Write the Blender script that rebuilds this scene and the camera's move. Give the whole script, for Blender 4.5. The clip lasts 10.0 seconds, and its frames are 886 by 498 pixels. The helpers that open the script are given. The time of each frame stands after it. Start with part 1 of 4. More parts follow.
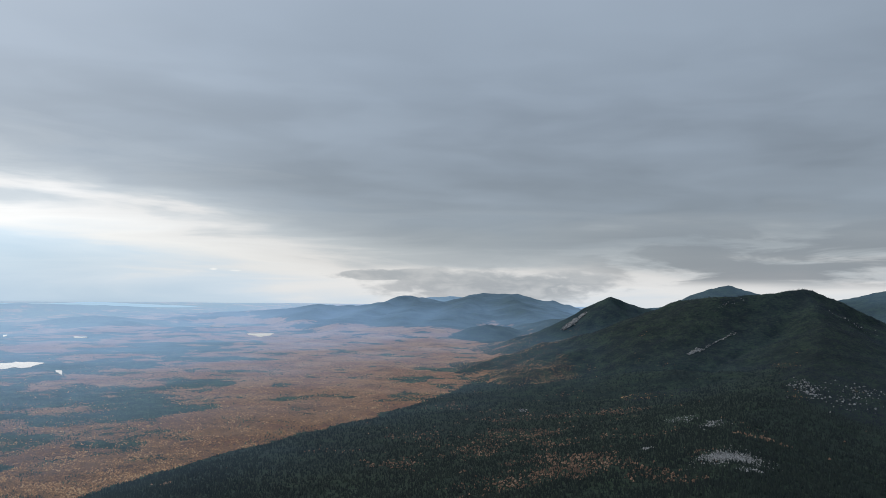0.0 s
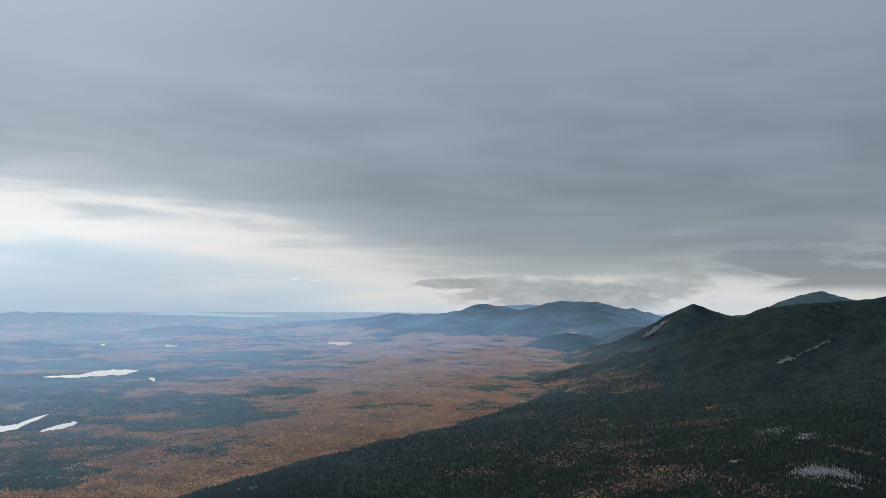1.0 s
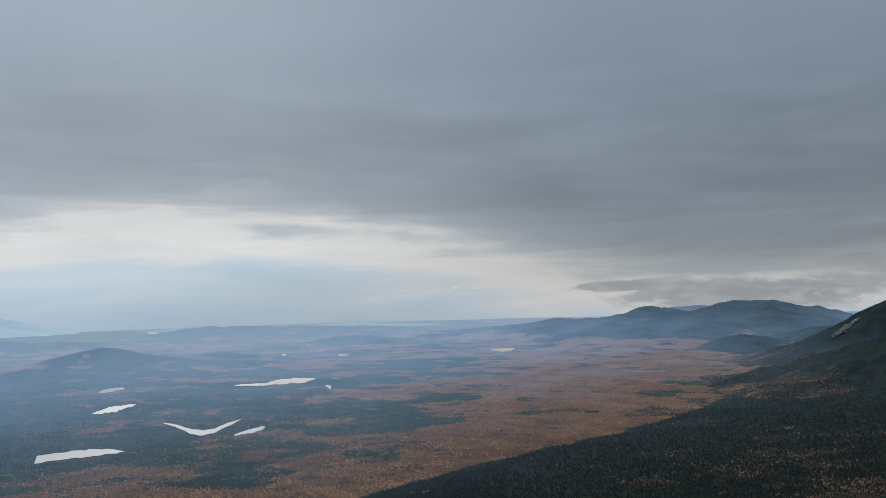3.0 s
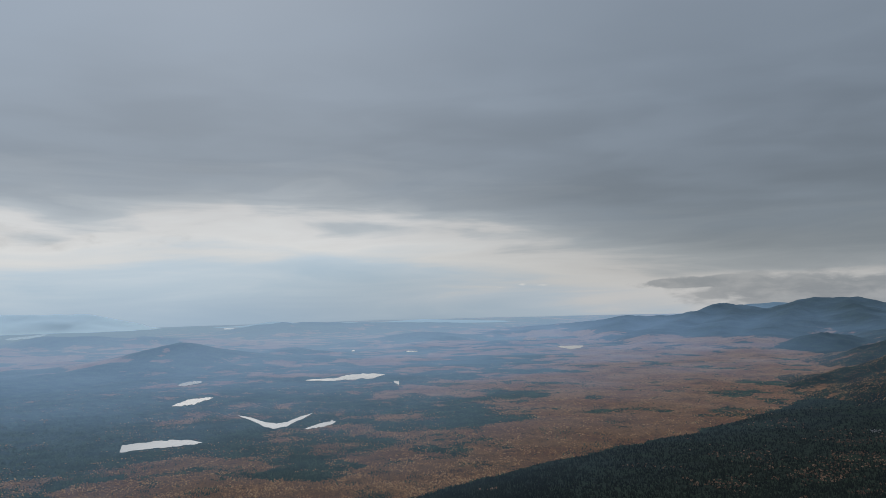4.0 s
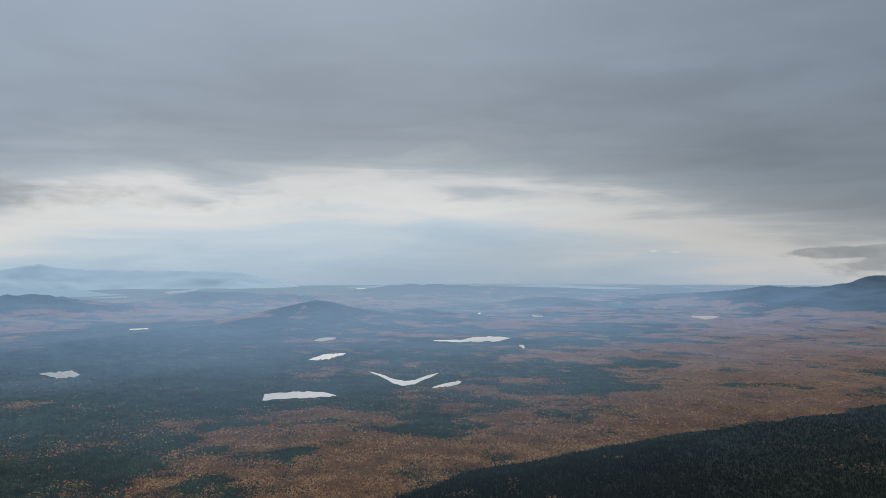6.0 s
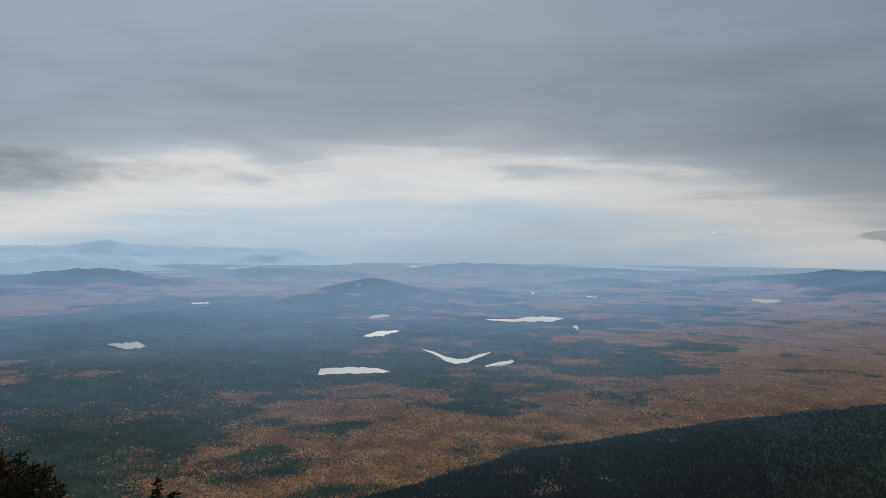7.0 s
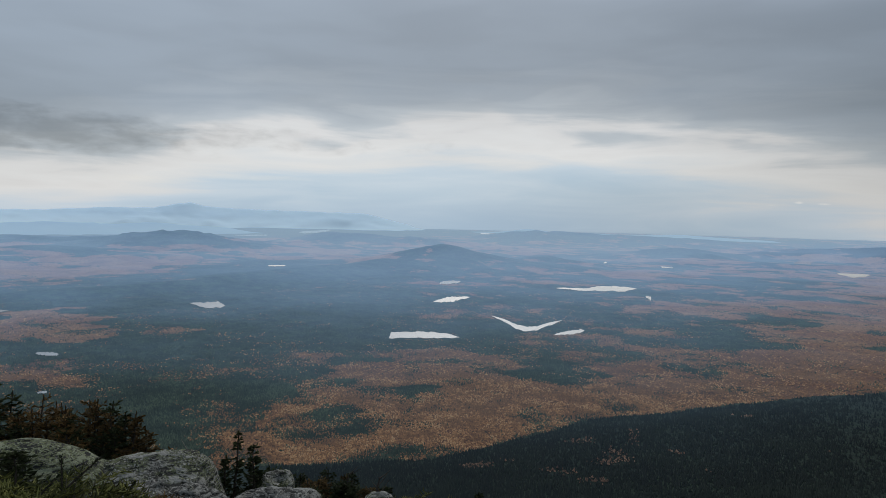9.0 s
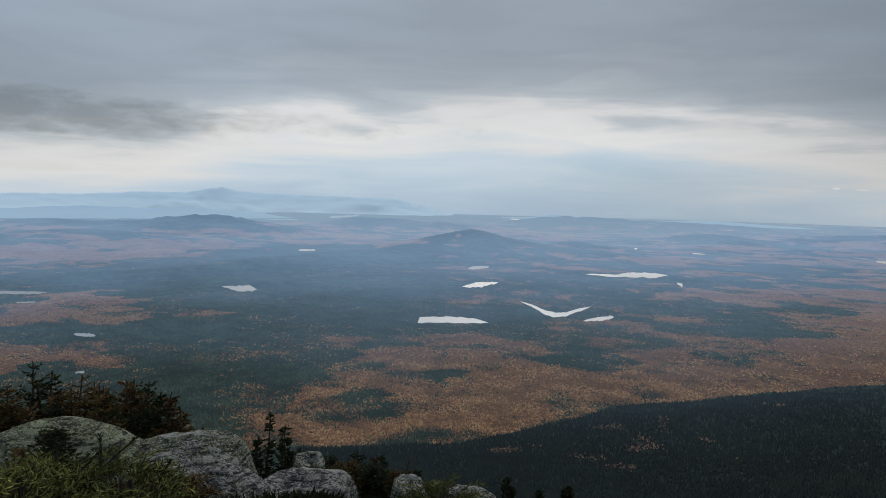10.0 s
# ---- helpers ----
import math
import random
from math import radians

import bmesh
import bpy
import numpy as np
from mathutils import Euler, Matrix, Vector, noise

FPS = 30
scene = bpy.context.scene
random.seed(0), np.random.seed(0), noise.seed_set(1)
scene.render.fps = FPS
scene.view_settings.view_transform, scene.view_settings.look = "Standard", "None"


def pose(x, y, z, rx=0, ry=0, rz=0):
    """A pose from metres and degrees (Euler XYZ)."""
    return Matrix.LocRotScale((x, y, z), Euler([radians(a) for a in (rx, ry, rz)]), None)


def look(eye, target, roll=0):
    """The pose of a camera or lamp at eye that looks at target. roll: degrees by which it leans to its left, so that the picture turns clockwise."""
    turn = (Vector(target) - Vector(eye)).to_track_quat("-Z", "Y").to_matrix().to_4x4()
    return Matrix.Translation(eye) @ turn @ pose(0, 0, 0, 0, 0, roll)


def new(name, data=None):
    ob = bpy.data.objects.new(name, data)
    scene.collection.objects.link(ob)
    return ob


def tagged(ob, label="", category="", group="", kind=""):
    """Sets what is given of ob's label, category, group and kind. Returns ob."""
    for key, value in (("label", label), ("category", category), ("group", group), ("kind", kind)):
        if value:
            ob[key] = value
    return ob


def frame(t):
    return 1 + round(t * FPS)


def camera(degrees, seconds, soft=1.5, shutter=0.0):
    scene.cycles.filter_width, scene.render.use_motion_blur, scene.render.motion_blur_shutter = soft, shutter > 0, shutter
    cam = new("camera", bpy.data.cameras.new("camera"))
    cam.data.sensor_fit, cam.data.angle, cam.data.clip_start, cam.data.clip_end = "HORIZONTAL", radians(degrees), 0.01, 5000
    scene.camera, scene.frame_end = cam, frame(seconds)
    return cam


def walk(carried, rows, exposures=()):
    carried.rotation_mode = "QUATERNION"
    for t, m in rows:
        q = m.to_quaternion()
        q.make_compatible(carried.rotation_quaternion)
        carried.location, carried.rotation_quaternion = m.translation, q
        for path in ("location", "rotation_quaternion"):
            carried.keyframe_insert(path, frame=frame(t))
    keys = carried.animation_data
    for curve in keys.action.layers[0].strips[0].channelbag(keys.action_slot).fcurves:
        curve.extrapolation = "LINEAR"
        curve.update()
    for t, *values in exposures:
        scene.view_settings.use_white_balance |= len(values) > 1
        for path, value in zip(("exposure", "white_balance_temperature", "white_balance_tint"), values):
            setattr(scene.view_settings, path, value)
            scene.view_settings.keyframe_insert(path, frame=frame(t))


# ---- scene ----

# ---------- camera ----------
EYE = 110.0
cam = camera(63.0, 10.0, soft=0.7)
# seconds, tilt, lean, turn
TURNS = [
    (0, 93.153, -0.788, -0.043),
    (0.5, 93.396, -0.653, 2.888),
    (1, 93.763, -0.332, 5.980),
    (1.5, 93.936, 0.094, 9.096),
    (2, 94.072, 0.656, 12.316),
    (2.5, 94.214, 1.219, 15.624),
    (4, 94.237, 1.475, 23.877),
    (4.5, 93.828, 1.282, 26.541),
    (5, 93.225, 1.014, 29.172),
    (5.5, 92.407, 0.604, 31.588),
    (7, 89.870, -0.457, 38.111),
    (7.5, 89.075, -0.679, 40.038),
    (8, 88.377, -0.877, 41.463),
    (8.5, 87.798, -1.024, 42.631),
    (9, 87.155, -1.207, 43.741),
    (9.5, 86.469, -1.319, 44.833),
    (10, 85.933, -1.355, 46.047)]


def stand(t, rx, ry, rz):
    """The camera is held a third of a metre before a body that turns on the spot."""
    a = radians(rz)
    return t, pose(-0.3 * math.sin(a), 0.3 * math.cos(a) - 0.3, EYE, rx, ry, rz)


walk(cam, [stand(*row) for row in TURNS], [(0.0, 0.56), (0.5, 0.42), (1.0, 0.39), (2.0, 0.28), (2.5, 0.16), (4.5, -0.05), (5.5, 0.0), (7.0, 0.02), (10.0, 0.09)])

# ---------- node helpers ----------


class Nodes:
    def __init__(self, tree):
        self.tree = tree

    def add(self, kind, **values):
        n = self.tree.nodes.new(kind)
        for key, v in values.items():
            setattr(n, key, v)
        return n

    def link(self, a, b):
        self.tree.links.new(a, b)

    def feed(self, socket, v):
        if isinstance(v, bpy.types.NodeSocket):
            self.tree.links.new(v, socket)
        elif isinstance(v, (tuple, list)) and len(v) == 3 and len(socket.default_value) == 4:
            socket.default_value = (*v, 1)
        else:
            socket.default_value = v

    def math(self, op, a, b=0.0, c=0.0, clamp=False):
        n = self.add("ShaderNodeMath", operation=op, use_clamp=clamp)
        for s, v in zip(n.inputs, (a, b, c)):
            self.feed(s, v)
        return n.outputs[0]

    def mix(self, f, a, b):
        n = self.add("ShaderNodeMix", data_type="RGBA")
        self.feed(n.inputs["Factor"], f)
        self.feed(n.inputs[6], a)
        self.feed(n.inputs[7], b)
        return n.outputs[2]

    def noise(self, vec, scale, detail=5.0, rough=0.55, distort=0.0):
        n = self.add("ShaderNodeTexNoise")
        if vec is not None:
            self.link(vec, n.inputs["Vector"])
        n.inputs["Scale"].default_value = scale
        n.inputs["Detail"].default_value = detail
        n.inputs["Roughness"].default_value = rough
        n.inputs["Distortion"].default_value = distort
        return n.outputs["Fac"]

    def step(self, v, lo, hi, a=0.0, b=1.0):
        n = self.add("ShaderNodeMapRange", interpolation_type="SMOOTHSTEP")
        for s, x in zip(n.inputs, (v, lo, hi, a, b)):
            self.feed(s, x)
        return n.outputs[0]

    def ramp(self, v, stops):
        n = self.add("ShaderNodeValToRGB")
        r = n.color_ramp
        r.elements.remove(r.elements[1])
        r.elements[0].position, r.elements[0].color = stops[0][0], (*stops[0][1], 1)
        for p, c in stops[1:]:
            r.elements.new(p).color = (*c, 1)
        self.feed(n.inputs[0], v)
        return n.outputs[0]

    def scaled(self, vec, x, y, z):
        n = self.add("ShaderNodeMapping")
        self.link(vec, n.inputs["Vector"])
        n.inputs["Scale"].default_value = (x, y, z)
        return n.outputs[0]


# ---------- sky, sun ----------
SUN_AZ, SUN_EL = radians(40), radians(38)   # azimuth to the left of +y
world = bpy.data.worlds.new("overcast_sky")
scene.world = world
world.use_nodes = True
w = Nodes(world.node_tree)
w.tree.nodes.clear()
sky = w.add("ShaderNodeTexSky", sky_type="NISHITA", sun_disc=False, sun_elevation=SUN_EL, sun_rotation=-SUN_AZ)
way = w.add("ShaderNodeTexCoord").outputs["Generated"]
xyz = w.add("ShaderNodeSeparateXYZ")
w.link(way, xyz.inputs[0])
dx, dy, dz = xyz.outputs
flat = w.math("ADD", w.math("MAXIMUM", dz, 0.0), 0.07)
plan = w.add("ShaderNodeCombineXYZ")
w.feed(plan.inputs[0], w.math("DIVIDE", dx, flat))
w.feed(plan.inputs[1], w.math("DIVIDE", dy, flat))
big = w.noise(w.scaled(plan.outputs[0], 0.22, 0.22, 1), 1.0, 4, 0.5, 0.4)
streak = w.noise(w.scaled(way, 4.0, 4.0, 34.0), 1.0, 6, 0.55, 0.5)
lumps = w.noise(w.scaled(way, 6.0, 6.0, 26.0), 1.0, 3, 0.45, 0.3)
fine = w.noise(w.scaled(plan.outputs[0], 0.55, 0.75, 1), 1.0, 4, 0.5, 0.5)
high = w.step(dz, 0.02, 0.16)
side = w.step(dx, -0.58, 0.04)              # towards the mountains the deck hangs lower
rise = w.math("ADD", dz, w.math("MULTIPLY", side, 0.088))
rise = w.math("ADD", rise, w.math("MULTIPLY", w.math("SUBTRACT", streak, 0.5), 0.10))
rise = w.math("ADD", rise, w.math("MULTIPLY", w.math("SUBTRACT", big, 0.5), 0.06))
rise = w.math("ADD", rise, w.math("MULTIPLY", w.math("MULTIPLY", w.math("SUBTRACT", lumps, 0.5), 0.11), w.math("MULTIPLY", w.step(dz, 0.05, 0.09), w.step(dz, 0.26, 0.14))))
rise = w.math("ADD", rise, w.math("MULTIPLY", w.step(dx, -0.84, -0.97), 0.06))
deck = w.ramp(w.math("MULTIPLY_ADD", rise, 1.8, 0.1), [
    (0.06, (0.31, 0.445, 0.585)), (0.13, (0.39, 0.515, 0.635)), (0.185, (0.475, 0.575, 0.672)), (0.225, (0.60, 0.63, 0.66)), (0.25, (0.645, 0.655, 0.665)),
    (0.285, (0.60, 0.605, 0.615)), (0.325, (0.40, 0.44, 0.48)), (0.38, (0.296, 0.338, 0.386)), (0.45, (0.239, 0.282, 0.334)), (0.75, (0.231, 0.277, 0.335))])
shade = w.math("MULTIPLY", w.step(fine, 0.25, 0.75, -0.05, 0.05), high)
shade = w.math("ADD", shade, w.math("MULTIPLY", w.step(lumps, 0.30, 0.70, -0.06, 0.06), w.math("MULTIPLY", w.step(dz, 0.05, 0.12), w.step(dz, 0.40, 0.20))))
shade = w.math("ADD", shade, w.math("MULTIPLY", w.step(big, 0.28, 0.72, -0.14, 0.14), high))
shade = w.math("ADD", shade, w.math("MULTIPLY", w.math("MULTIPLY", side, w.step(dz, 0.0, 0.08)), -0.33))
shade = w.math("ADD", shade, w.math("MULTIPLY", w.step(dz, 0.14, 0.40), 0.30))
shade = w.math("ADD", shade, 1.0)
shade = w.math("MULTIPLY", shade, w.math("SUBTRACT", 1.0, w.math("MULTIPLY", 0.18, w.math("MULTIPLY", w.step(dx, -0.75, -0.4), w.step(dz, 0.08, 0.02)))))
# ragged low scud before the mountains
scud = w.noise(w.scaled(way, 6.0, 6.0, 38.0), 1.0, 5, 0.55, 0.4)
scud = w.math("MULTIPLY", w.step(scud, 0.36, 0.50), w.math("MULTIPLY", w.step(dx, 0.08, 0.34), w.math("MULTIPLY", w.step(dz, 0.004, 0.020), w.step(dz, 0.11, 0.055))))
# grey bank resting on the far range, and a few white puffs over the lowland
ahead = w.math("DIVIDE", dx, w.math("MAXIMUM", dy, 0.05))
torn = w.noise(w.scaled(way, 20.0, 20.0, 62.0), 1.0, 5, 0.55, 0.2)
low = w.math("MULTIPLY_ADD", w.math("SUBTRACT", torn, 0.5), 2.6, 1.0)


def lens(cx, cz, half, tall):
    u = w.math("POWER", w.math("ABSOLUTE", w.math("DIVIDE", w.math("SUBTRACT", ahead, cx), half)), 2.0)
    v = w.math("POWER", w.math("ABSOLUTE", w.math("DIVIDE", w.math("SUBTRACT", dz, cz), tall)), 2.0)
    return w.math("SUBTRACT", low, w.math("ADD", u, v))


tongue = w.step(lens(-4.4, 0.091, 2.7, 0.028), -0.5, 1.0)
shade = w.math("MULTIPLY", shade, w.math("SUBTRACT", 1.0, w.math("MULTIPLY", tongue, 0.36)))
bank = w.math("MAXIMUM", w.step(lens(0.075, 0.005, 0.20, 0.026), -0.05, 0.7), w.step(lens(-0.06, 0.018, 0.10, 0.009), -0.05, 0.45))
breaks = w.math("MAXIMUM", w.step(lens(-2.3, 0.036, 0.40, 0.006), -0.4, 2.6, 0.0, 0.7), w.step(lens(-1.65, 0.042, 0.30, 0.004), -0.4, 2.6, 0.0, 0.7))
puffs = w.math("MAXIMUM", breaks, w.math("MAXIMUM", w.step(lens(-0.352, 0.0185, 0.014, 0.0022), 0.6, 1.6), w.math("MAXIMUM", w.step(lens(-0.318, 0.0215, 0.010, 0.0028), 0.6, 1.6), w.step(lens(-0.285, 0.0205, 0.017, 0.002), 0.6, 1.6))))
grey = w.add("ShaderNodeVectorMath", operation="SCALE")
w.link(deck, grey.inputs[0])
w.feed(grey.inputs["Scale"], shade)
back1 = w.add("ShaderNodeBackground")
over = w.mix(w.math("MULTIPLY", puffs, 0.75), grey.outputs[0], (0.70, 0.695, 0.67))
over = w.mix(w.math("MULTIPLY", scud, 0.8), over, (0.143, 0.165, 0.194))
over = w.mix(w.math("MULTIPLY", bank, w.step(torn, 0.35, 0.7, 0.97, 0.60)), over, (0.232, 0.260, 0.292))
w.link(over, back1.inputs[0])
back2 = w.add("ShaderNodeBackground")
w.link(sky.outputs[0], back2.inputs[0])
back2.inputs[1].default_value = 0.1
both = w.add("ShaderNodeMixShader")
both.inputs[0].default_value = 0.06
w.link(back1.outputs[0], both.inputs[1])
w.link(back2.outputs[0], both.inputs[2])
w.link(both.outputs[0], w.add("ShaderNodeOutputWorld").inputs[0])

sun = new("sun", bpy.data.lights.new("sun", "SUN"))
sun.data.energy, sun.data.angle, sun.data.color = 1.4, radians(14), (1.0, 0.95, 0.88)
sun.matrix_world = look((-math.sin(SUN_AZ) * math.cos(SUN_EL) * 500, math.cos(SUN_AZ) * math.cos(SUN_EL) * 500, math.sin(SUN_EL) * 500), (0, 0, 0))

# ---------- materials ----------


def material(name, rough=0.9, spec=0.2):
    m = bpy.data.materials.new(name)
    m.use_nodes = True
    k = Nodes(m.node_tree)
    k.bsdf = m.node_tree.nodes["Principled BSDF"]
    k.bsdf.inputs["Roughness"].default_value = rough
    k.bsdf.inputs["Specular IOR Level"].default_value = spec
    k.where = k.add("ShaderNodeNewGeometry").outputs["Position"]
    return m, k


def bump(k, height, strength, distance):
    b = k.add("ShaderNodeBump")
    b.inputs["Strength"].default_value, b.inputs["Distance"].default_value = strength, distance
    k.link(height, b.inputs["Height"])
    k.link(b.outputs[0], k.bsdf.inputs["Normal"])


# distance haze painted on the wide woods as a sheen lobe: metres of way, colour of the haze
HAZE_TINTS = [(0, (0.006, 0.009, 0.016)), (120, (0.007, 0.0105, 0.018)), (220, (0.009, 0.0135, 0.023)), (300, (0.018, 0.030, 0.050)), (450, (0.056, 0.094, 0.135)), (640, (0.128, 0.206, 0.296)), (900, (0.240, 0.380, 0.560)), (1300, (0.370, 0.560, 0.815)),
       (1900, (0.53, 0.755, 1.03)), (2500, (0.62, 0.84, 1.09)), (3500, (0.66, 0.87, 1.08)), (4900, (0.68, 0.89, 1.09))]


def painted_haze(k):
    """Distance haze painted on through a sheen lobe facing straight up: it hides the leaves' own colour with the way
    from the summit, less high on the slopes and towards the range.
    """
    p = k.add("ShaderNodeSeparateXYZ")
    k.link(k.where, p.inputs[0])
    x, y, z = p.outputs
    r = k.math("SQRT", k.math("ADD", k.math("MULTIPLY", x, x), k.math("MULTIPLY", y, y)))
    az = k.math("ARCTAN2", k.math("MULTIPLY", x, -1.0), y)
    haze_amount = k.math("ADD", k.math("ADD", k.step(az, -0.17, 0.73, 0.0, 0.68), 0.425), k.step(az, 0.85, 1.20, 0.0, -0.16))
    haze_amount = k.math("MULTIPLY", haze_amount, k.step(z, 4.0, 80.0, 1.0, 0.58))
    haze_amount = k.math("MULTIPLY", haze_amount, k.step(k.noise(k.where, 0.006, 3, 0.5), 0.25, 0.75, 0.88, 1.12))
    way = k.math("MULTIPLY", r, haze_amount)
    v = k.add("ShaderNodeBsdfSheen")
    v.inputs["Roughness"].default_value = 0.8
    haze_tint = k.add("ShaderNodeVectorMath", operation="SCALE")
    k.link(k.ramp(k.math("DIVIDE", way, 5000.0), [(a / 5000, tuple(0.5 * q for q in c)) for a, c in HAZE_TINTS]), haze_tint.inputs[0])
    haze_tint.inputs["Scale"].default_value = 2.0
    k.link(haze_tint.outputs[0], v.inputs["Color"])
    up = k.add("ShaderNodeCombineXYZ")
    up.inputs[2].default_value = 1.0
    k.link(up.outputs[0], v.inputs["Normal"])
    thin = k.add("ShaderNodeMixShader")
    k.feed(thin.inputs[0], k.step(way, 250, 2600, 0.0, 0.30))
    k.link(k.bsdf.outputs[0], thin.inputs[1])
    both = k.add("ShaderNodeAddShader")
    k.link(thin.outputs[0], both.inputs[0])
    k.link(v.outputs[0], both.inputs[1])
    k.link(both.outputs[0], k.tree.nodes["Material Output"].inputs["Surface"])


SPRUCE, SPRUCE_PALE = (0.015, 0.029, 0.019), (0.052, 0.090, 0.046)
RUST, TAN = (0.230, 0.106, 0.054), (0.305, 0.166, 0.083)


def forest_floor(name, dark=1.0):
    """Wooded land: evergreen and autumn crowns by the attribute cover, broken up by noise from wide stands down to single crowns."""
    m, k = material(name, 1.0, 0.1)
    cover = k.add("ShaderNodeAttribute", attribute_name="cover").outputs["Fac"]
    stands = k.noise(k.where, 0.02, 8, 0.68, 0.3)
    grain = k.noise(k.where, 0.30, 4, 0.7)
    mask = k.math("ADD", cover, k.math("MULTIPLY", k.math("SUBTRACT", stands, 0.5), 2.6))
    mask = k.math("ADD", mask, k.math("MULTIPLY", k.math("SUBTRACT", grain, 0.5), 0.9))
    mask = k.step(mask, 0.40, 0.62)
    green = k.mix(k.step(k.noise(k.where, 0.05, 6, 0.75), 0.38, 0.66), [c * dark for c in SPRUCE], [c * dark for c in SPRUCE_PALE])
    green = k.mix(k.step(grain, 0.57, 0.66), green, [c * dark for c in (0.075, 0.092, 0.054)])
    green = k.mix(k.step(grain, 0.44, 0.36), green, [c * dark for c in (0.006, 0.012, 0.009)])
    gold = k.mix(k.step(k.noise(k.where, 0.016, 6, 0.66), 0.40, 0.60), RUST, TAN)
    # shade of low hummocks painted into the rust as dark brown bands
    gold = k.mix(k.step(k.noise(k.where, 0.03, 6, 0.7, 0.6), 0.52, 0.68), gold, (0.13, 0.066, 0.036))
    gold = k.mix(k.step(grain, 0.46, 0.36), gold, (0.060, 0.042, 0.028))
    canopy = k.add("ShaderNodeAttribute", attribute_name="canopy").outputs["Fac"]      # 0: litter and moss between the stems, darkened for the crowns' shade, 1: closed crowns
    shaded_litter = k.mix(k.noise(k.where, 0.7, 4, 0.6), (0.030, 0.020, 0.013), (0.105, 0.060, 0.034))
    moss = k.mix(k.noise(k.where, 0.7, 4, 0.6), (0.010, 0.017, 0.011), (0.030, 0.046, 0.026))
    k.link(k.mix(canopy, k.mix(mask, moss, shaded_litter), k.mix(mask, green, gold)), k.bsdf.inputs["Base Color"])
    bump(k, k.noise(k.where, 0.25, 5, 0.7), 0.8, 3.0)
    painted_haze(k)
    return m


def crowns(name, dark, light, stops=None, wide=True):
    m, k = material(name, 0.95, 0.15)
    pick = k.add("ShaderNodeNewGeometry").outputs["Random Per Island"]
    tone = k.step(k.math("ADD", k.noise(k.where, 0.045, 4, 0.6), k.math("MULTIPLY", k.noise(k.where, 0.3, 2, 0.6), 0.5)), 0.60, 0.92, 0.35, 1.35)
    pick = k.math("MULTIPLY", k.math("MULTIPLY_ADD", pick, 0.8, 0.2) if wide else pick, tone, clamp=True)
    k.link(k.ramp(pick, stops) if stops else k.mix(pick, dark, light), k.bsdf.inputs["Base Color"])
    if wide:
        painted_haze(k)
    return m


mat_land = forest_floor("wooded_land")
# the dark slopes' shade is put into this darker copy of the woods
mat_mountain_shaded = forest_floor("shaded_mountain_woods", 0.46)
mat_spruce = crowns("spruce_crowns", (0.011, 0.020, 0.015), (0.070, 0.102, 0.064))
# same spruces again, darkened for the shaded flank and mountains
mat_spruce_flank_shaded = crowns("shaded_flank_spruce_crowns", (0.004, 0.008, 0.006), (0.013, 0.021, 0.014))
mat_spruce_mountain_shaded = crowns("shaded_mountain_spruce_crowns", (0.004, 0.006, 0.010), (0.014, 0.019, 0.026))
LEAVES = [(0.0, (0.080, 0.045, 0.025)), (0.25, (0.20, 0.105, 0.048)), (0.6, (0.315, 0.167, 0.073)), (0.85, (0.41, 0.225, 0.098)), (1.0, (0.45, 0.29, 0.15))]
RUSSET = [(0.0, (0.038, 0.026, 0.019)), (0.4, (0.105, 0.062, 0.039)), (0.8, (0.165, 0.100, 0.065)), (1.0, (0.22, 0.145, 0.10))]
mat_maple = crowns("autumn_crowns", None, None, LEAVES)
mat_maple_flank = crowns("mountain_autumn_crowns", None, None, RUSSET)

mat_summit, k = material("summit_ground", 0.95, 0.15)
peat = k.mix(k.step(k.noise(k.where, 6.0, 5, 0.65), 0.35, 0.65), (0.022, 0.020, 0.013), (0.060, 0.052, 0.030))
k.link(k.mix(k.step(k.noise(k.where, 1.3, 5, 0.7), 0.52, 0.62), peat, (0.15, 0.15, 0.14)), k.bsdf.inputs["Base Color"])
bump(k, k.noise(k.where, 9.0, 5, 0.65), 0.8, 0.06)

mat_water, k = material("lake_water", 0.28, 0.5)
k.bsdf.inputs["Base Color"].default_value = (0.03, 0.04, 0.05, 1)
k.bsdf.inputs["IOR"].default_value = 8.0
k.bsdf.inputs["Coat Weight"].default_value, k.bsdf.inputs["Coat IOR"].default_value = 1.0, 2.0

# farthest ridges: their haze is mixed into the pale blue base colour too
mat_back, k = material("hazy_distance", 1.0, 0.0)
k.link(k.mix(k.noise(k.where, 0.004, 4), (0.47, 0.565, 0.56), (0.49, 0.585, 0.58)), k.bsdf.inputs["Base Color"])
painted_haze(k)
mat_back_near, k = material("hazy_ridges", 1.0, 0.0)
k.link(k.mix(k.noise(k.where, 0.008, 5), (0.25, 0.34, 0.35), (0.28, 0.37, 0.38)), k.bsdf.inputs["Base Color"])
painted_haze(k)

# ---------- height of the land ----------
rng = np.random.default_rng(7)
TABLE = rng.random((256, 256))


def value(x, y, salt=0):
    """Smooth noise, 0 to 1, one cell a unit."""
    i, j = np.floor(x).astype(int), np.floor(y).astype(int)
    u, v = x - i, y - j
    u, v = u * u * (3 - 2 * u), v * v * (3 - 2 * v)
    i, j = i + 37 * salt, j + 91 * salt

    def at(a, b):
        return TABLE[a & 255, b & 255]
    return (at(i, j) * (1 - u) + at(i + 1, j) * u) * (1 - v) + (at(i, j + 1) * (1 - u) + at(i + 1, j + 1) * u) * v


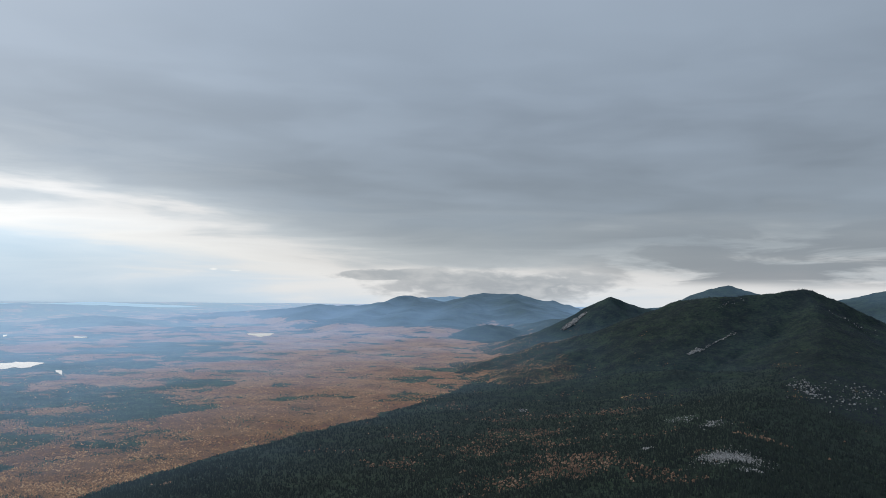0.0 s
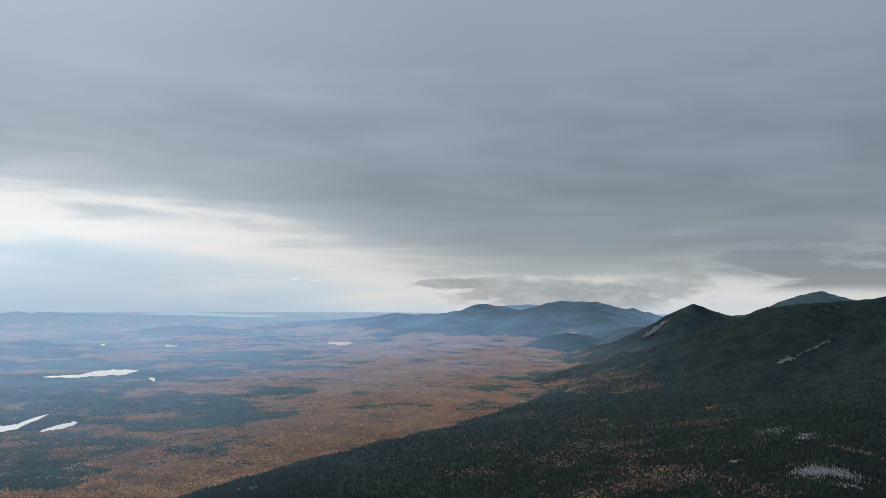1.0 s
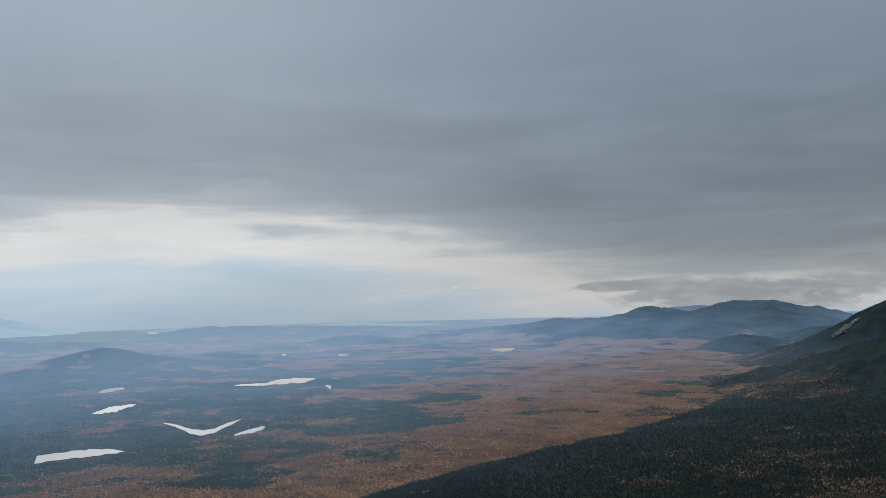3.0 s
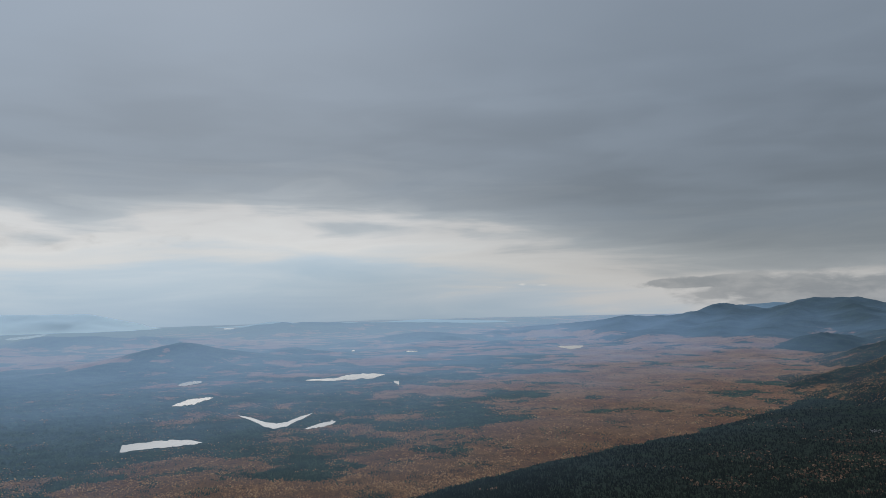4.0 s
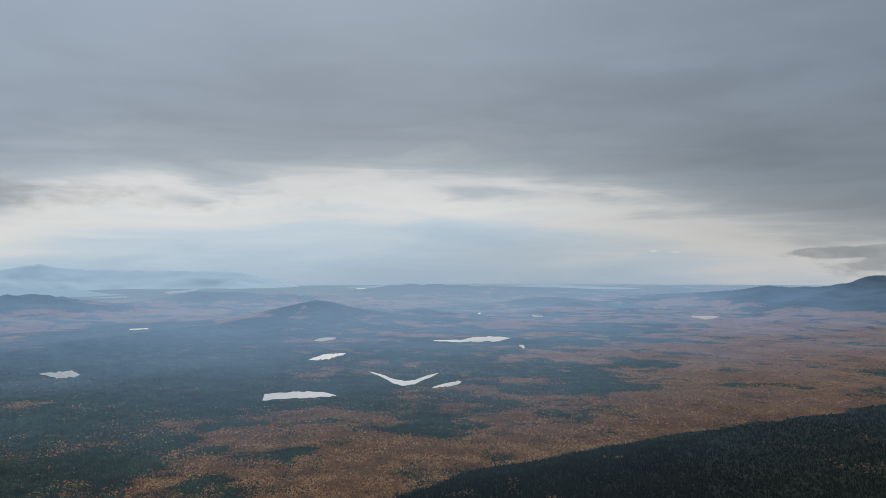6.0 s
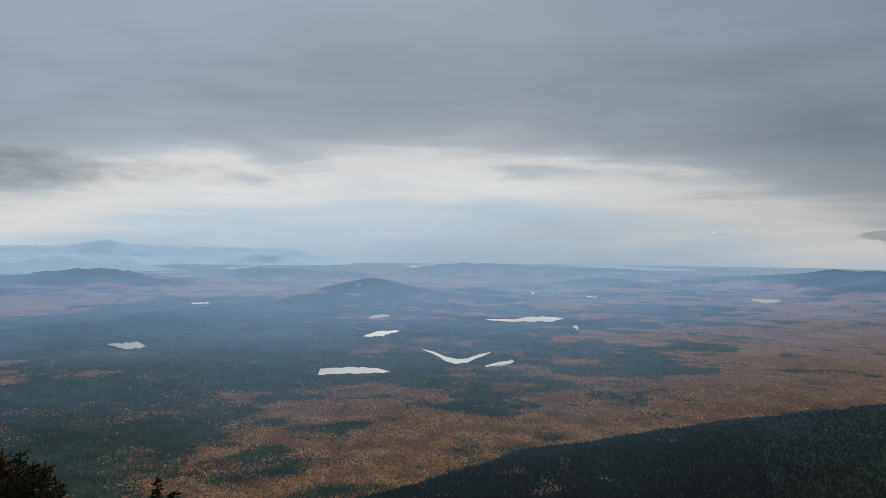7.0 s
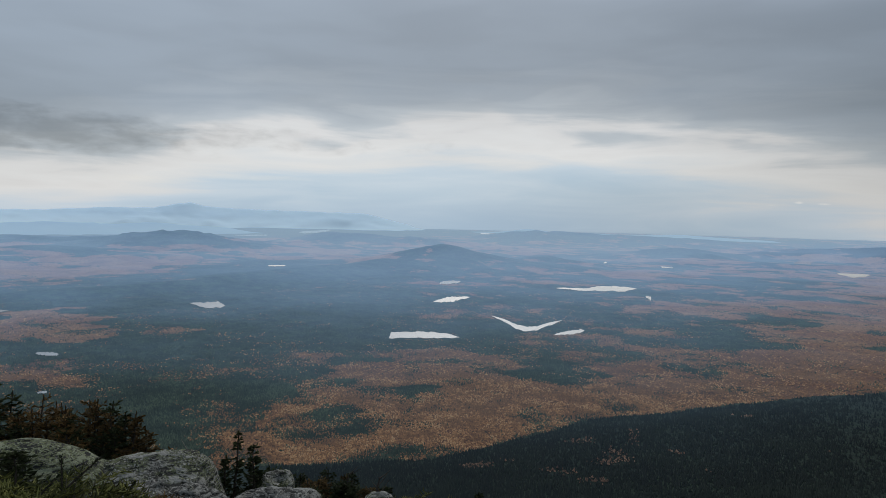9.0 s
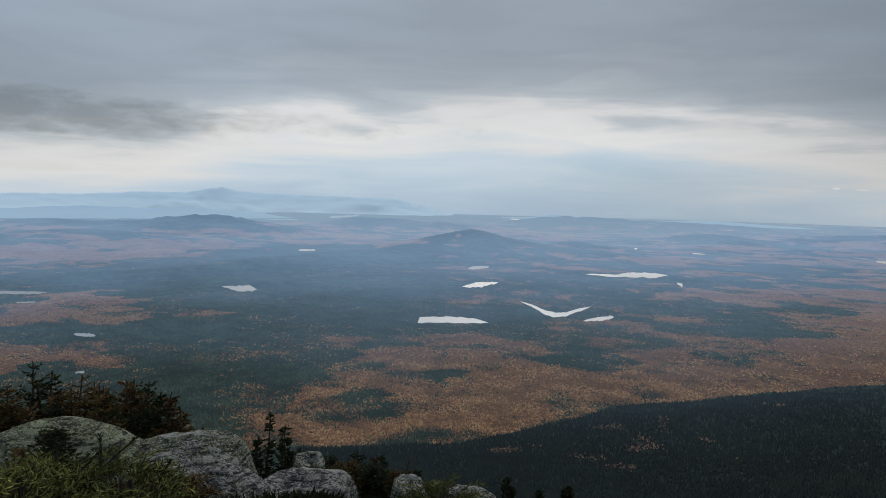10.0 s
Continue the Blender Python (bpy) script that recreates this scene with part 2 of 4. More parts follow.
def fbm(x, y, octaves=4, salt=0):
    s, a, n = 0.0, 1.0, 0.0
    for o in range(octaves):
        s, n = s + a * value(x * 2**o, y * 2**o, salt + o), n + a
        a *= 0.5
    return s / n


def smooth(v, lo, hi):
    u = np.clip((v - lo) / (hi - lo), 0, 1)
    return u * u * (3 - 2 * u)


def along(x, y, line):
    """Distance to a line of points, the height of its nearest place, and the side (positive to the right)."""
    best, height, side = np.full(x.shape, 1e9), np.zeros(x.shape), np.ones(x.shape)
    for a, b in zip(line, line[1:]):
        ex, ey = b[0] - a[0], b[1] - a[1]
        s = np.clip(((x - a[0]) * ex + (y - a[1]) * ey) / (ex * ex + ey * ey), 0, 1)
        qx, qy = x - a[0] - s * ex, y - a[1] - s * ey
        d = np.hypot(qx, qy)
        near = d < best
        best = np.where(near, d, best)
        if len(a) > 2:
            height = np.where(near, a[2] + (b[2] - a[2]) * s, height)
        side = np.where(near, np.sign(ex * qy - ey * qx) * -1, side)
    return best, height, side


# foot of the summit's wooded flank
FOOT = [(-290, -300), (-300, 60), (-262, 165), (-246, 186), (-220, 224), (-213, 268), (-208, 316), (-188, 368), (-150, 447), (-115, 516), (-44, 640), (36, 835), (140, 1060), (330, 1500)]
# crest that runs from the summit towards the mountains
SHOULDER = [(60, 60, 50), (115, 300, 40), (230, 520, 38), (300, 640, 42)]
SPUR = [(70, 800, 2), (89, 785, 7), (125, 740, 20), (173, 699, 31), (212, 667, 38), (262, 630, 42)]

# x, y, half width of each lake along its middle
LAKES = [
    [(-475, 431, 19.3), (-458, 457, 19.6), (-441, 469, 14.9), (-428, 471, 4.4)],
    [(-496, 598, 6.0), (-468, 584, 9.5), (-437, 562, 14.6), (-419, 555, 17.4), (-415, 570, 14.3), (-423, 599, 11.6), (-429, 632, 4.2)],
    [(-382, 551, 4.9), (-379, 572, 13.6), (-377, 593, 10.7)],
    [(-623, 637, 8.5), (-627, 667, 33.0), (-628, 710, 9.6)],
    [(-783, 812, 18.2), (-783, 835, 37.4), (-781, 860, 14.5)],
    [(-628, 908, 13.1), (-592, 925, 18.9), (-584, 961, 40.6), (-562, 984, 45.8), (-548, 1005, 18.7)],
    [(-451, 1680, 21.5), (-413, 1644, 92.0), (-390, 1686, 32.0)],
    [(-625, 1957, 45.0), (-594, 1987, 61.2)],
    [(-783, 399, 5.5), (-755, 403, 28.9), (-751, 416, 37.0), (-737, 418, 10.3)],
    [(-582, 176, 5.3), (-572, 183, 9.1), (-568, 187, 5.2)],
    [(-486, 918, 11.6), (-468, 900, 29.4)],
    [(-868, 180, 16.9), (-837, 216, 13.4), (-835, 227, 5.4)],
    [(-774, 183, 6.8), (-771, 199, 5.5)],
    [(-1218, 782, 17.9), (-1203, 812, 18.0)],
    [(-2693, 1565, 69.0), (-2672, 1715, 71.7)],
    [(-2990, 2098, 208.6), (-3062, 2255, 205.6), (-3328, 2558, 125.2)],
    [(-2640, 3067, 104.8), (-2554, 3056, 101.5)],
    [(-1703, 2886, 63.9), (-1762, 3095, 90.2)],
    [(-760, 1499, 20.1), (-733, 1505, 23.9)],
    [(-458, 139, 2.5), (-457, 144, 3.7)],
    [(-908, 1504, 33.0), (-910, 1522, 29.1)]]

# outlines of broad-leaved woods in the lowland
RUST_TONGUE = [(-336, 207), (-350, 238), (-377, 273), (-395, 305), (-394, 347), (-416, 390), (-395, 426), (-354, 434), (-316, 407), (-281, 387), (-254, 404), (-262, 446), (-261, 500), (-244, 557),
               (-221, 610), (-196, 763), (-145, 582), (-116, 469), (-139, 390), (-186, 312), (-190, 268), (-195, 222), (-225, 170), (-262, 138), (-296, 153), (-310, 169), (-305, 181), (-330, 214)]
RUST_PLAIN = [(-261, 406), (-257, 428), (-261, 492), (-232, 548), (-214, 615), (-262, 705), (-238, 766), (-215, 892), (-280, 1056), (-348, 1436), (-348, 1709), (-205, 1859), (-25, 1481), (148, 1615),
              (249, 1470), (265, 1225), (105, 800), (52, 753), (-74, 532), (-145, 394), (-186, 358), (-208, 324)]
RUST_GLADES = [
    [(-726, 134), (-744, 164), (-817, 226), (-815, 287), (-758, 276), (-691, 270), (-638, 274), (-617, 231), (-627, 199), (-631, 162), (-628, 116)],
    [(-643, 279), (-621, 309), (-573, 292), (-598, 272)],
    [(-578, 106), (-557, 150), (-526, 174), (-481, 179), (-451, 171), (-453, 159), (-484, 149), (-480, 129), (-474, 103), (-471, 86)]]
# spruce stands within the broad-leaved woods
SPRUCE_STANDS = [
    [(-341, 293), (-341, 310), (-325, 325), (-285, 288), (-288, 275), (-308, 280), (-324, 281)],
    [(-323, 212), (-317, 230), (-320, 248), (-305, 245), (-287, 257), (-264, 249), (-255, 231), (-266, 207), (-279, 199), (-305, 181)],
    [(-343, 421), (-331, 454), (-295, 476), (-262, 432), (-272, 393), (-292, 389), (-315, 399)]]
# smaller mixed woods: x, y, half width across, half depth away from the summit, weight
COVER = [
    (-698, 1222, 60, 60, 0.6), (-777, 1127, 30, 40, 0.4), (-761, 792, 40, 26, 0.45), (-703, 856, 34, 20, 0.4), (-1110, 985, 40, 50, 0.8), (-1140, 960, 40, 50, 0.6), (-774, 944, 50, 40, 0.35),
    (-661, 719, 50, 14, 0.35), (-419, 356, 60, 20, 0.35), (-241, 782, 80, 90, 0.35), (-384, 870, 80, 70, 0.3), (-319, 967, 90, 90, 0.4), (-300, 600, 50, 70, 0.25), (-350, 195, 26, 22, 0.26), (-390, 200, 12, 10, 0.3),
    (-317, 179, 20, 14, 0.3), (48, 854, 40, 64, -0.5), (30, 1025, 32, 57, -0.4), (-440, 250, 20, 14, 0.2), (-535, 330, 16, 12, 0.25),
    (-1250, 340, 130, 130, 0.55), (-1080, 290, 90, 60, 0.4), (-1230, 470, 120, 110, 0.45), (-1350, 640, 120, 90, 0.4), (-1500, 900, 150, 120, 0.3), (-1380, 1060, 120, 120, 0.3),
    (-1032, 1040, 7, 14, 0.9), (-1020, 1016, 6, 14, 0.8)]
# stands of broad-leaved trees on the summit's flank
STANDS = [
    (58, 601, 21, 16), (94, 555, 17, 16), (131, 555, 17, 18), (68, 434, 12, 20), (69, 345, 13, 20), (54, 322, 17, 12), (37, 325, 12, 10), (84, 288, 10, 7), (91, 268, 8, 6),
    (45, 484, 15, 14), (147, 347, 8, 8), (23, 427, 13, 13), (12, 644, 15, 20), (53, 565, 17, 18), (58, 482, 18, 15), (-19, 503, 19, 16), (26, 453, 17, 16), (45, 384, 18, 12),
    (-28, 413, 16, 12), (-70, 462, 14, 12), (-168, 309, 4, 20), (-159, 278, 4, 12), (-154, 265, 10, 4), (-161, 242, 6, 4), (-182, 285, 7, 6), (-148, 241, 7, 3), (-118, 281, 4, 2),
    (-139, 298, 4, 3), (-195, 226, 7, 4), (-146, 387, 8, 8)]


def lake_frame(line):
    """The axes along which a lake is shaped to fit the camera's view: its middle's distance and bearing from the
    summit.
    """
    mx, my = np.mean([p[0] for p in line]), np.mean([p[1] for p in line])
    r = math.hypot(mx, my)
    away, across = (mx / r, my / r), (my / r, -mx / r)
    nodes = sorted((p[0] * across[0] + p[1] * across[1], p[0] * away[0] + p[1] * away[1], p[2]) for p in line)
    return away, across, np.array(nodes)


def in_lakes(x, y):
    """Below 1 inside a lake's shore."""
    best = np.full(x.shape, 9.0)
    for line in LAKES:
        away, across, n = lake_frame(line)
        u, v = x * across[0] + y * across[1], x * away[0] + y * away[1]
        c, h = np.interp(u, n[:, 0], n[:, 1]), np.interp(u, n[:, 0], n[:, 2])
        span = 0.5 * (n[-1, 0] - n[0, 0]) + 1
        q = np.maximum(np.abs(v - c) / np.maximum(h, 1), np.abs(u - 0.5 * (n[0, 0] + n[-1, 0])) / span)
        best = np.minimum(best, q)
    return best


def flank(x, y):
    """Metres inside the summit's flank, positive on the mountain's side."""
    d, _, side = along(x, y, FOOT)
    return d * side + (8 + 18 * smooth(np.hypot(x, y), 320, 700)) * (fbm(x / 34, y / 34, 4, 29) - 0.5)


def ground_height(x, y):
    r = np.hypot(x, y)
    z = 0.9 + 1.4 * (fbm(x / 70, y / 70, 4, 3) - 0.4) + 7 * smooth(r, 700, 2200) * (fbm(x / 260, y / 260, 4, 5) - 0.45)
    q = in_lakes(x, y)
    z = np.where(q < 3.2, 0.1 + (z - 0.1) * smooth(q, 1.05, 3.2) - 0.5 * (1 - smooth(q, 0.95, 1.25)), z)
    d = flank(x, y)
    z += 5 * smooth(d, -4, 40) + 10 * smooth(d, 20, 260)
    s, h, _ = along(x, y, SHOULDER)
    rise = np.exp(-(s / 120) ** 1.3)
    z = np.maximum(z, h * rise - 2 + smooth(d, -30, 60) * (5 + 5 * (fbm(x / 45, y / 45, 4, 9) - 0.5)))
    s, h, _ = along(x, y, SPUR)
    z = np.maximum(z, h * np.exp(-(s / 75) ** 1.4) + 3 * (fbm(x / 30, y / 30, 3, 9) - 0.5) * smooth(d, 0, 60))
    near = 108.4 - 0.0285 * np.minimum(r, 12) ** 2
    top = near * np.exp(-np.maximum(r - 12, 0) / 78)
    return np.maximum(z, top - 1.5 * smooth(r, 100, 300) + 1.2 * smooth(r, 15, 60) * (1 - smooth(r, 250, 330)) * (fbm(x / 12, y / 12, 3, 2) - 0.5))


def inside(x, y, ring, soft):
    """1 within an outline, 0 outside it, over a soft edge."""
    out = np.zeros(x.shape)
    px, py = np.array([p[0] for p in ring]), np.array([p[1] for p in ring])
    near = np.nonzero((x > px.min() - soft) & (x < px.max() + soft) & (y > py.min() - soft) & (y < py.max() + soft))[0]
    if not len(near):
        return out
    u, v = x[near], y[near]
    odd, d = np.zeros(u.shape, dtype=bool), np.full(u.shape, 1e9)
    for (ax, ay), (bx, by) in zip(ring, ring[1:] + ring[:1]):
        ex, ey = bx - ax, by - ay
        s = np.clip(((u - ax) * ex + (v - ay) * ey) / (ex * ex + ey * ey), 0, 1)
        d = np.minimum(d, np.hypot(u - ax - s * ex, v - ay - s * ey))
        if ey:
            odd ^= ((ay > v) != (by > v)) & (u < ax + (v - ay) * ex / ey)
    out[near] = smooth(np.where(odd, d, -d), -soft, soft)
    return out


def mixed_woods(x, y):
    c = np.zeros(x.shape)
    for cx, cy, a, b, wt in COVER:
        cr = math.hypot(cx, cy)
        ux, uy = cx / cr, cy / cr
        v, u = (x - cx) * ux + (y - cy) * uy, (x - cx) * uy - (y - cy) * ux
        c += wt * np.exp(-((u / a) ** 2 + (v / b) ** 2) ** 1.5)
    return c


def cover_at(x, y):
    r = np.hypot(x, y)
    theta = np.arctan2(-x, y)
    wide, mid = fbm(x / 90, y / 90, 4, 11) - 0.5, fbm(x / 26, y / 26, 4, 13) - 0.5
    # stands of trees have ragged, winding edges
    wx = x + 0.11 * r * (fbm(x / 30, y / 30, 4, 91) - 0.5)
    wy = y + 0.11 * r * (fbm(x / 30, y / 30, 4, 97) - 0.5)
    mixed = smooth(r, 420, 700) * smooth(theta, 0.92, 0.55)      # spruce and broad-leaved in strips, away from the spruce plateau
    c = 0.08 + 0.30 * mixed + (0.5 + 1.0 * mixed) * wide + (0.35 + 0.5 * mixed) * mid
    solid = inside(wx, wy, RUST_PLAIN, 26)
    plain = np.maximum(inside(wx, wy, RUST_TONGUE, 5), solid)
    for ring in RUST_GLADES:
        plain = np.maximum(plain, inside(wx, wy, ring, 8))
    for ring in SPRUCE_STANDS:
        plain *= 1 - 0.9 * inside(wx, wy, ring, 6)
    c = c * (1 - plain) + plain * (0.70 + 0.10 * solid + (0.9 - 0.3 * solid) * wide + 1.1 * mid)
    c = np.clip(c + mixed_woods(wx, wy), -0.2, 0.95)
    d = flank(x, y)
    specks = -0.15 + 0.15 * smooth(x + y, 250, 400)
    for cx, cy, a, b in STANDS:
        cr = math.hypot(cx, cy)
        ux, uy = cx / cr, cy / cr
        v, u = (x - cx) * ux + (y - cy) * uy, (x - cx) * uy - (y - cy) * ux
        specks += 0.70 * np.exp(-0.7 * ((u / a) ** 2 + (v / b) ** 2))
    edge = smooth(d + 26 * (fbm(x / 40, y / 40, 3, 23) - 0.5) * smooth(r, 450, 700), -4, 4)
    return c * (1 - edge) + np.clip(specks, -0.25, 0.46) * edge


def sheet(name, x, y, z, faces, mat, cover):
    me = bpy.data.meshes.new(name)
    me.from_pydata(np.stack([x, y, z], 1).tolist(), [], faces)
    me.attributes.new("cover", "FLOAT", "POINT").data.foreach_set("value", cover.astype(np.float32))
    me.attributes.new("canopy", "FLOAT", "POINT").data.foreach_set("value", (0.5 + 0.5 * smooth(np.hypot(x, y), 420, 900)).astype(np.float32))
    me.polygons.foreach_set("use_smooth", [True] * len(me.polygons))
    me.materials.append(mat)
    return new(name, me)


# ---------- the ground: one sheet from the summit to the horizon ----------
bearings = np.radians(np.concatenate([np.arange(-44, 92, 0.3), np.arange(92, 316, 4.0)]))
radii = np.concatenate([[0.5, 2, 4, 6, 8, 10], np.geomspace(12, 200, 60), np.geomspace(203, 4900, 320)])
A, Q = np.meshgrid(bearings, radii)
gx, gy = (-np.sin(A) * Q).ravel(), (np.cos(A) * Q).ravel()
gz = ground_height(gx, gy)
nb = len(bearings)
faces = []
for i in range(len(radii) - 1):
    a, b = i * nb, (i + 1) * nb
    faces += [(a + j, b + j, b + (j + 1) % nb, a + (j + 1) % nb) for j in range(nb)]
faces.append(tuple(range(nb)))      # closes the summit under the feet
ground = sheet("ground", gx, gy, gz, faces, mat_mountain_shaded, np.where(flank(gx, gy) > 0, -0.4, cover_at(gx, gy)))
for m in (mat_land, mat_summit):
    ground.data.materials.append(m)
corner = np.array(faces[:-1])
fx, fy = gx[corner].mean(1), gy[corner].mean(1)
ground.data.polygons.foreach_set("material_index", np.append(np.where(np.hypot(fx, fy) < 13, 2, np.where(flank(fx, fy) > 0, 0, 1)), 2).astype(np.int32))
tagged(ground, "rolling wooded lowland in rust and dark green autumn colours", "ground", kind="structure")

# ---------- lakes ----------


def lake(line, i):
    away, across, n = lake_frame(line)
    us = np.linspace(n[0, 0], n[-1, 0], 40)
    c, h = np.interp(us, n[:, 0], n[:, 1]), np.interp(us, n[:, 0], n[:, 2])
    span = n[-1, 0] - n[0, 0]
    edge = np.minimum(1, np.minimum(us - us[0], us[-1] - us) / (0.12 * span) + 0.25)
    if i == 0:      # a dam closes this end
        edge = np.where(us < us[20], 1.0, edge)
    rag = 0.3 if i == 0 else 0.5
    ragged = np.array([[noise.fractal((u / span * 9, s * 7.7, i), 0.7, 2.0, 3) for u in us] for s in (0, 1)])
    top, low = c + h * edge * (1 + rag * ragged[0]), c - h * edge * (1 + rag * ragged[1])
    bm = bmesh.new()
    top, low = c + (top - c) * 0.86, c + (low - c) * 0.86
    rows = [[bm.verts.new((u * across[0] + v * away[0], u * across[1] + v * away[1], z)) for u, v in zip(us, vs)]
            for vs, z in ((low, 0.35), (top, 0.35), (top, -0.6), (low, -0.6))]
    for a, b in ((0, 1), (1, 2), (2, 3), (3, 0)):
        for j in range(len(us) - 1):
            bm.faces.new((rows[a][j], rows[a][j + 1], rows[b][j + 1], rows[b][j]))
    for j in (0, -1):
        bm.faces.new([row[j] for row in rows])
    bmesh.ops.recalc_face_normals(bm, faces=bm.faces)
    me = bpy.data.meshes.new("lake")
    bm.to_mesh(me)
    bm.free()
    me.materials.append(mat_water)
    return tagged(new("lake", me), "pale still lake with wooded shores mirroring the sky", "lake", "lakes in the lowland", "structure")


for i, line in enumerate(LAKES):
    lake(line, i)

# ---------- mountains and hills ----------
RIDGES = []


def ridge(name, crests, cell, mat, label, rough=0.12, low=0.5, high=-0.1, vary=0.7, turn=(0.1, 0.5), group="mountains", kind="structure", category="mountain", keep=True):
    """Land raised round crest lines (points x, y, z; reach; steepness), cut by gullies. Its skirt dips under the ground."""
    size = min(reach for _, reach, _ in crests)

    def height(x, y):
        z = np.full(x.shape, -9.0)
        for line, reach, p in crests:
            wob = 1 + 0.5 * (fbm(x / (0.25 * reach), y / (0.25 * reach), 3, 31) - 0.5)
            d, height_sum, weights = np.full(x.shape, 1e9), 0.0, 0.0
            for a, b in zip(line, line[1:]):
                e, h, _ = along(x, y, (a, b))
                d = np.minimum(d, e)
                pull = (e + 0.03 * reach) ** -4.0
                height_sum, weights = height_sum + pull * h, weights + pull
            z = np.maximum(z, (height_sum / weights + 4) * np.clip(1 - d / reach * wob, 0, 1) ** p - 4)
        for line in LAKES:      # valleys open round the lakes
            d, half, _ = along(x, y, line)
            shore = smooth(d - half, 5, 160)
            z = z * shore - 4 * (1 - shore)
        u, v = x / (0.22 * size), y / (0.22 * size)
        cut = np.abs(fbm(u, v, 4, 17) - 0.5) * 4 - 0.5      # sharp ribs between rounded gullies
        return z - rough * (cut + 1.2 * (fbm(2.3 * u, 2.3 * v, 4, 19) - 0.5)) * np.clip(z, 0, 40)
    pts = [(q, r) for line, r, _ in crests for q in line]
    x0, x1 = min(q[0] - r for q, r in pts), max(q[0] + r for q, r in pts)
    y0, y1 = min(q[1] - r for q, r in pts), max(q[1] + r for q, r in pts)
    xs, ys = np.arange(x0, x1 + cell, cell), np.arange(y0, y1 + cell, cell)
    X, Y = np.meshgrid(xs, ys)
    x, y = X.ravel(), Y.ravel()
    z = height(x, y)
    nx = len(xs)
    ok = (z > -2.5).reshape(X.shape)
    quad = ok[:-1, :-1] | ok[1:, :-1] | ok[:-1, 1:] | ok[1:, 1:]
    J, I = np.nonzero(quad)
    base = J * nx + I
    corner = np.stack([base, base + 1, base + nx + 1, base + nx], 1)
    used, back = np.unique(corner, return_inverse=True)
    x, y, z = x[used], y[used], z[used]
    top = max(q[2] for q, _ in pts)
    c = low + (high - low) * smooth(z / top + 0.35 * (fbm(x / 120, y / 120, 4, 47) - 0.5), *turn) + vary * (fbm(x / 110, y / 110, 3, 41) - 0.5) + 1.5 * vary * (fbm(x / 45, y / 45, 4, 43) - 0.5)
    if mat is mat_land or crests[0][0] is RANGE_CREST:      # the skirts belong to the woods of the plain
        foot = smooth(z, 0.5, 5)
        c = (c + mixed_woods(x, y)) * foot + cover_at(x, y) * (1 - foot)
    ob = sheet(name, x, y, z, back.reshape(corner.shape).tolist(), mat, np.clip(c, -1, 1))
    if keep:
        RIDGES.append(height)
    return tagged(ob, label, category, group, kind)


RANGE_CREST = [(-553, 2078, 8), (-532, 2186, 20), (-497, 2297, 38), (-446, 2358, 44), (-414, 2384, 55), (-354, 2424, 48), (-255, 2467, 50), (-199, 2492, 56), (-171, 2494, 74), (-139, 2516, 85), (-75, 2559, 78), (5, 2640, 60),
               (46, 2650, 52), (75, 2599, 74), (104, 2558, 90), (153, 2545, 99), (213, 2551, 100), (274, 2565, 93), (336, 2578, 77), (398, 2590, 70), (451, 2601, 58), (492, 2604, 43), (560, 2590, 20)]
ridge("mountain", [([(215, 1000, 44), (240, 985, 64), (276, 961, 87), (303, 932, 99)], 300, 2.1), ([(303, 932, 99), (337, 888, 107), (395, 885, 108), (448, 894, 117), (477, 879, 103), (522, 853, 76), (600, 800, 45)], 330, 1.5),
                   ([(448, 894, 112), (400, 760, 78), (330, 640, 52), (250, 520, 40)], 240, 1.15)],
      5, mat_mountain_shaded, "dark spruce-covered mountain with two rounded summits", low=0.5, high=-0.5, vary=0.4, turn=(0.0, 0.22), rough=0.06)
ridge("mountain", [([(236, 1308, 66), (258, 1318, 79), (305, 1315, 101)], 260, 2.1), ([(305, 1315, 101), (335, 1320, 90), (380, 1328, 78), (450, 1340, 60)], 260, 1.6)],
      5, mat_mountain_shaded, "dark cone-shaped mountain with a bare rock rib", low=0.5, high=-0.5, vary=0.4, turn=(0.05, 0.35), rough=0.06)
ridge("mountain", [([(560, 1800, 70), (620, 1795, 104), (665, 1780, 120), (697, 1768, 129), (735, 1750, 117), (770, 1737, 105), (860, 1700, 85)], 520, 1.3)],
      9, mat_mountain_shaded, "blue-grey rounded summit behind the dark mountain", low=0.1, high=0.0, vary=0.3, rough=0.06)
ridge("mountain", [([(820, 1720, 80), (916, 1687, 96), (1000, 1640, 118), (1150, 1600, 140), (1300, 1500, 120)], 620, 1.3)],
      10, mat_mountain_shaded, "blue-grey mountain shoulder in the distance", low=0.1, high=0.0, vary=0.3, rough=0.06)
ridge("mountain", [(RANGE_CREST, 700, 1.35),
                   ([(-410, 2365, 52), (-382, 2065, 29), (-346, 1766, 10)], 300, 1.2), ([(-180, 2493, 70), (-221, 2139, 40), (-253, 1833, 22), (-254, 1560, 6)], 300, 1.2),
                   ([(-85, 2549, 76), (-94, 2098, 44), (-115, 1560, 7)], 300, 1.2), ([(104, 2548, 90), (54, 2149, 54), (-16, 1750, 24), (-38, 1480, 5)], 320, 1.2),
                   ([(232, 2539, 96), (234, 2187, 60), (245, 1935, 34), (255, 1700, 10)], 340, 1.2), ([(340, 2570, 76), (360, 2200, 40), (350, 1900, 14)], 300, 1.2)],
      9, mat_mountain_shaded, "long blue mountain range with rust-coloured lower slopes", low=0.80, high=-0.35, vary=0.7, turn=(0.06, 0.30), rough=0.13)
